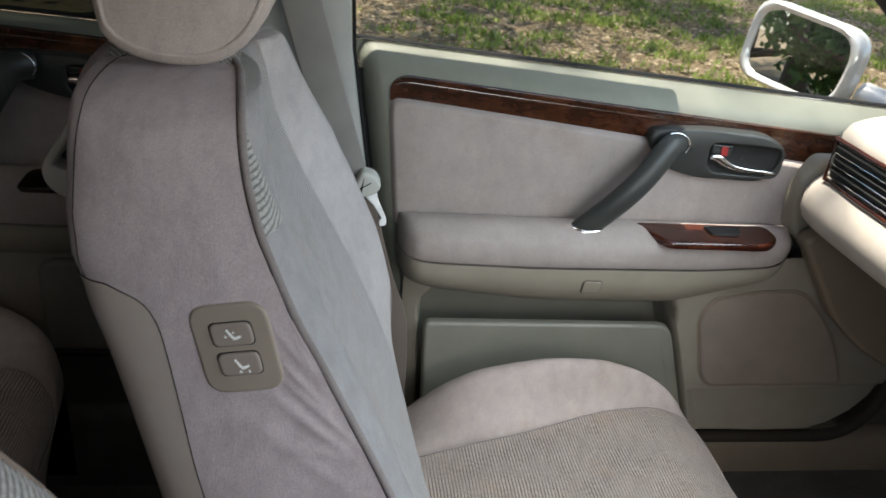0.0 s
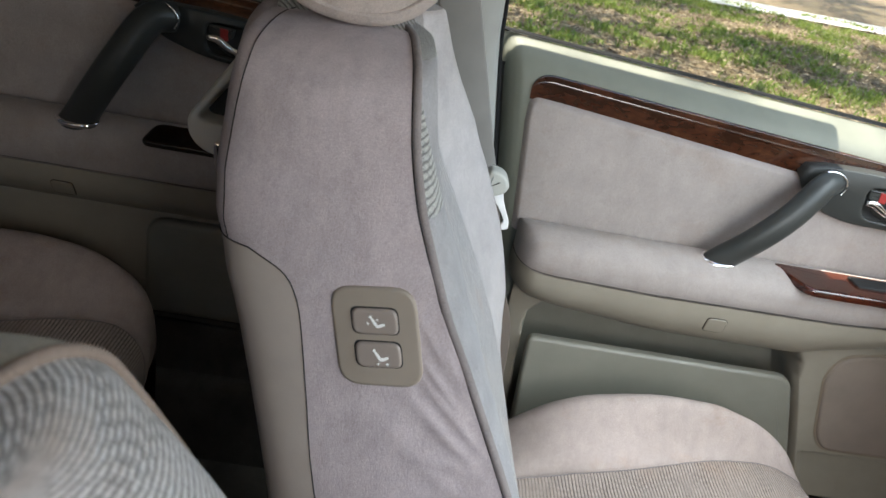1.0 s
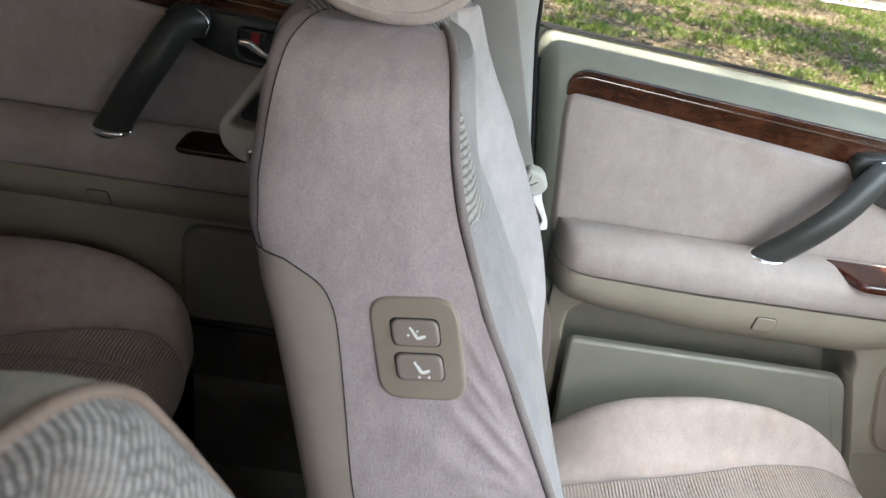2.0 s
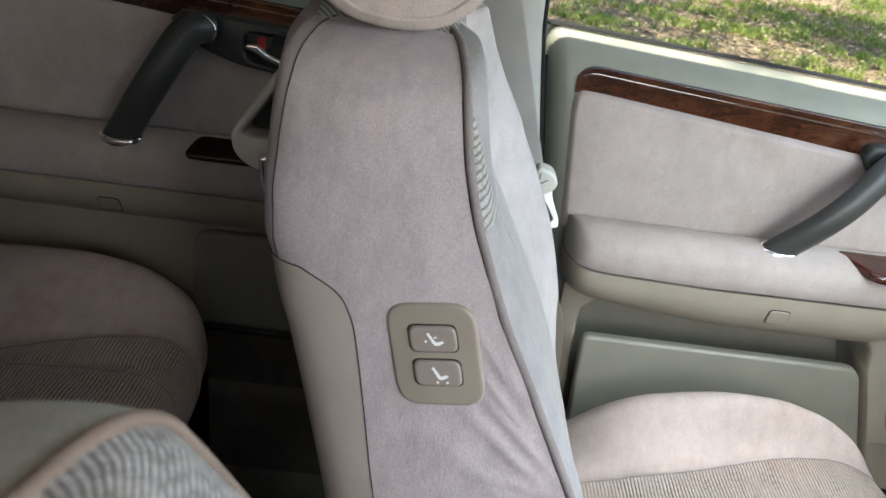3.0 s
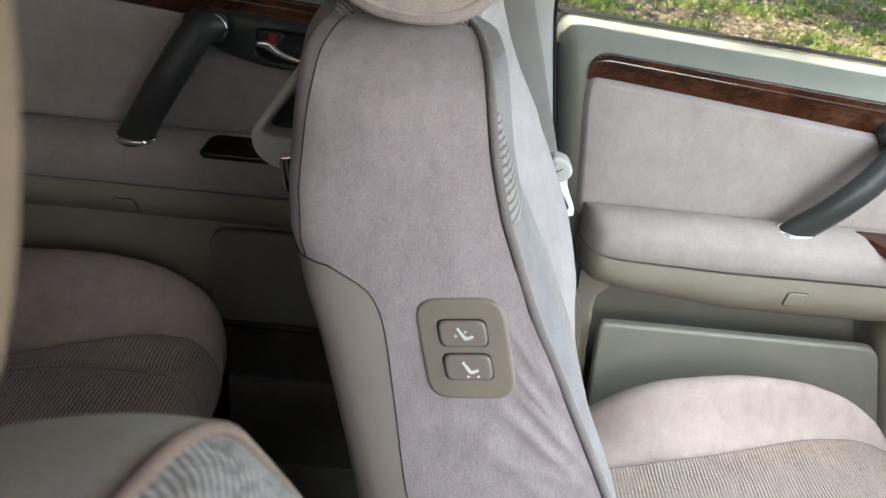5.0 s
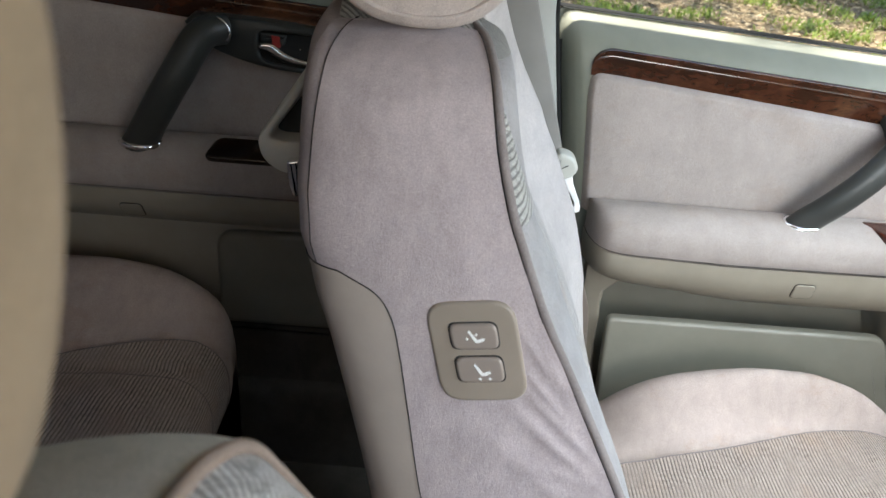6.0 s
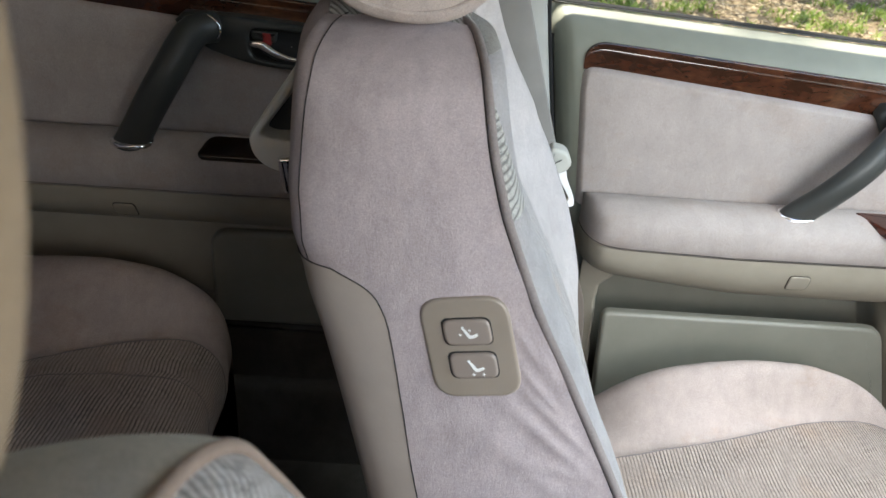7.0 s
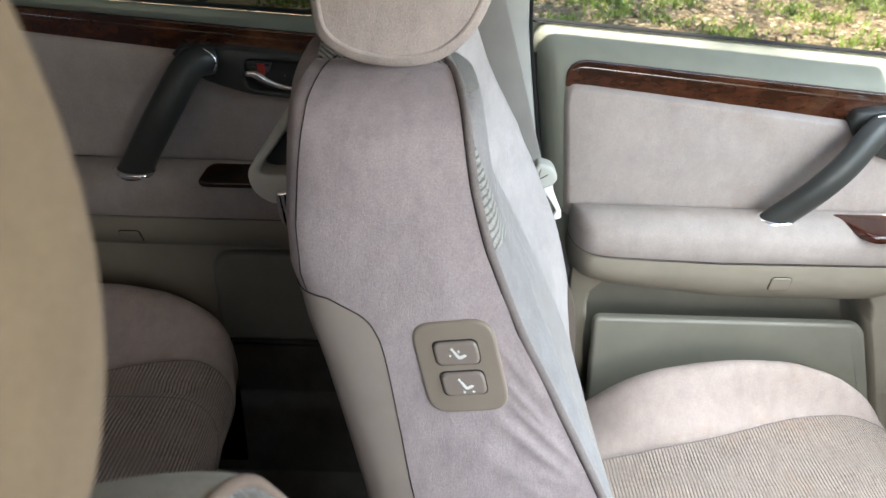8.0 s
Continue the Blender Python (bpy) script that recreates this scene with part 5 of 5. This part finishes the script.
rng = np.random.default_rng(4)


def scatter(name, mat, count, make, label, category, area):
    """One mesh of many small blades or leaves."""
    verts, faces = [], []
    for _ in range(count):
        x, y = rng.uniform(area[0], area[1]), rng.uniform(area[2], area[3])
        make(x, y, verts, faces)
    me = bpy.data.meshes.new(name)
    me.from_pydata(verts, [], faces)
    me.materials.append(mat)
    return tagged(new(name, me), label, category, kind="stuff")


def tuft(x, y, verts, faces):
    if noise.noise((x * 1.5, y * 1.5, 5.0)) + 0.5 * noise.noise((x * 3.1, y * 3.1, 2.0)) + 0.3 * noise.noise((x * 8.0, y * 8.0, 9.0)) < 0.13 + rng.normal() * 0.14:
        return
    for _ in range(rng.integers(4, 8)):
        a, h = rng.uniform(0, 6.28), rng.uniform(0.02, 0.075)
        w, ln = rng.uniform(0.003, 0.011), rng.uniform(0.015, 0.06)
        bx, by = x + rng.normal() * 0.03, y + rng.normal() * 0.03
        px, py = -math.sin(a) * w, math.cos(a) * w
        k = len(verts)
        verts.extend([(bx - px, by - py, 0), (bx + px, by + py, 0), (bx + math.cos(a) * ln * 0.5 + px, by + math.sin(a) * ln * 0.5 + py, h * 0.75), (bx + math.cos(a) * ln, by + math.sin(a) * ln, h)])
        faces.append((k, k + 1, k + 2, k + 3))


def dry_leaf(x, y, verts, faces):
    a, s, z = rng.uniform(0, 6.28), rng.uniform(0.012, 0.035), rng.uniform(0.005, 0.03)
    c_, s_ = math.cos(a) * s, math.sin(a) * s
    k = len(verts)
    t = rng.normal(size=2) * 0.3 * s
    verts.extend([(x - c_, y - s_, z), (x + s_ * 0.5, y - c_ * 0.5, z + abs(t[0])), (x + c_, y + s_, z), (x - s_ * 0.5, y + c_ * 0.5, z + abs(t[1]))])
    faces.append((k, k + 1, k + 2, k + 3))


scatter("grass", M_GRASS, 34000, tuft, "sparse green grass tufts in dappled sun", "grass", (-1.5, 11, 3.0, 13.0))
scatter("leaf_litter", M_LITTER, 60000, dry_leaf, "dry fallen leaves scattered over the earth", "leaves", (-1.5, 11, 3.0, 13.0))
bm = sheet([[(x, y + 0.02 * math.sin(x * 3), 0.035) for x in np.linspace(-20, 40, 60)] for y in (12.2, 12.7, 13.3)], flip=True)
structure("path", bm, M_PATH, "pale paved path across the grass in sun", "path", 0)


def tree(x, y, h, spread, leaves, seed, low=0.28):
    r = np.random.default_rng(seed)
    t = thing("tree", "leafy tree shading the grass", "tree", "trees beside the car", at=(x, y, 0))
    part("trunk", tube([(0, 0, -0.1), (0.05, 0.02, h * 0.3), (0.0, 0.1, h * 0.6), (0.1, 0.1, h * 0.85)], [0.22, 0.17, 0.12, 0.05], seg=10, up=(0, 1, 0)), M_BARK, t)
    tips = []
    for k in range(9):
        a = k * 2.4 + r.uniform(-0.4, 0.4)
        z = h * r.uniform(0.12 + low, 0.7)
        e = Vector((math.cos(a) * spread * r.uniform(0.6, 1), math.sin(a) * spread * r.uniform(0.6, 1), z + h * r.uniform(0.1, 0.3)))
        part("limb", tube([(0.03, 0.05, z), (e.x * 0.5, e.y * 0.5, z * 0.6 + e.z * 0.4), e], [0.07, 0.045, 0.012], seg=7), M_BARK, t)
        tips += [e, e * 0.7 + Vector((0, 0, z * 0.3)), Vector((e.x * 0.45, e.y * 0.45, z * 0.5 + e.z * 0.5))]
    verts, faces = [], []
    knots = [tips[r.integers(len(tips))] + Vector(r.normal(size=3)) * spread * 0.22 for _ in range(90)]
    for _ in range(leaves * 2):
        c_ = knots[r.integers(len(knots))] + Vector(r.normal(size=3)) * spread * 0.075
        c_.z = max(c_.z, h * low + r.uniform(0, 0.8))
        s = r.uniform(0.05, 0.10)
        d, q = Vector(r.normal(size=3)).normalized(), Vector(r.normal(size=3)).normalized()
        q = d.cross(q).normalized()
        k = len(verts)
        verts.extend([c_ - d * s, c_ + q * s * 0.5, c_ + d * s, c_ - q * s * 0.5])
        faces.append((k, k + 1, k + 2, k + 3))
    me = bpy.data.meshes.new("crown")
    me.from_pydata([tuple(p) for p in verts], [], faces)
    me.materials.append(M_LEAF)
    crown = new("crown", me)
    crown.parent = t


# unseen trees, trunks kept out of view, placed to dapple the grass
tree(-1.3, 9.3, 9.0, 6.4, 17000, 2)
tree(7.8, 9.6, 9.5, 6.2, 12000, 4)
tree(7.4, 3.2, 9.0, 4.2, 12000, 1)
tree(3.4, 18.5, 11.0, 5.5, 9000, 7)
# trees and low bushes behind the car, added to fill the mirror's reflection
tree(-10.0, 4.5, 7.0, 4.4, 12000, 3)
tree(-7.5, 2.6, 2.8, 2.0, 3500, 8, 0.0)
tree(-9.5, 5.4, 3.2, 2.4, 3500, 9, 0.0)
tree(-15.0, 10.0, 8.5, 5.2, 16000, 5)
tree(-13.0, 0.0, 6.5, 4.2, 12000, 6)
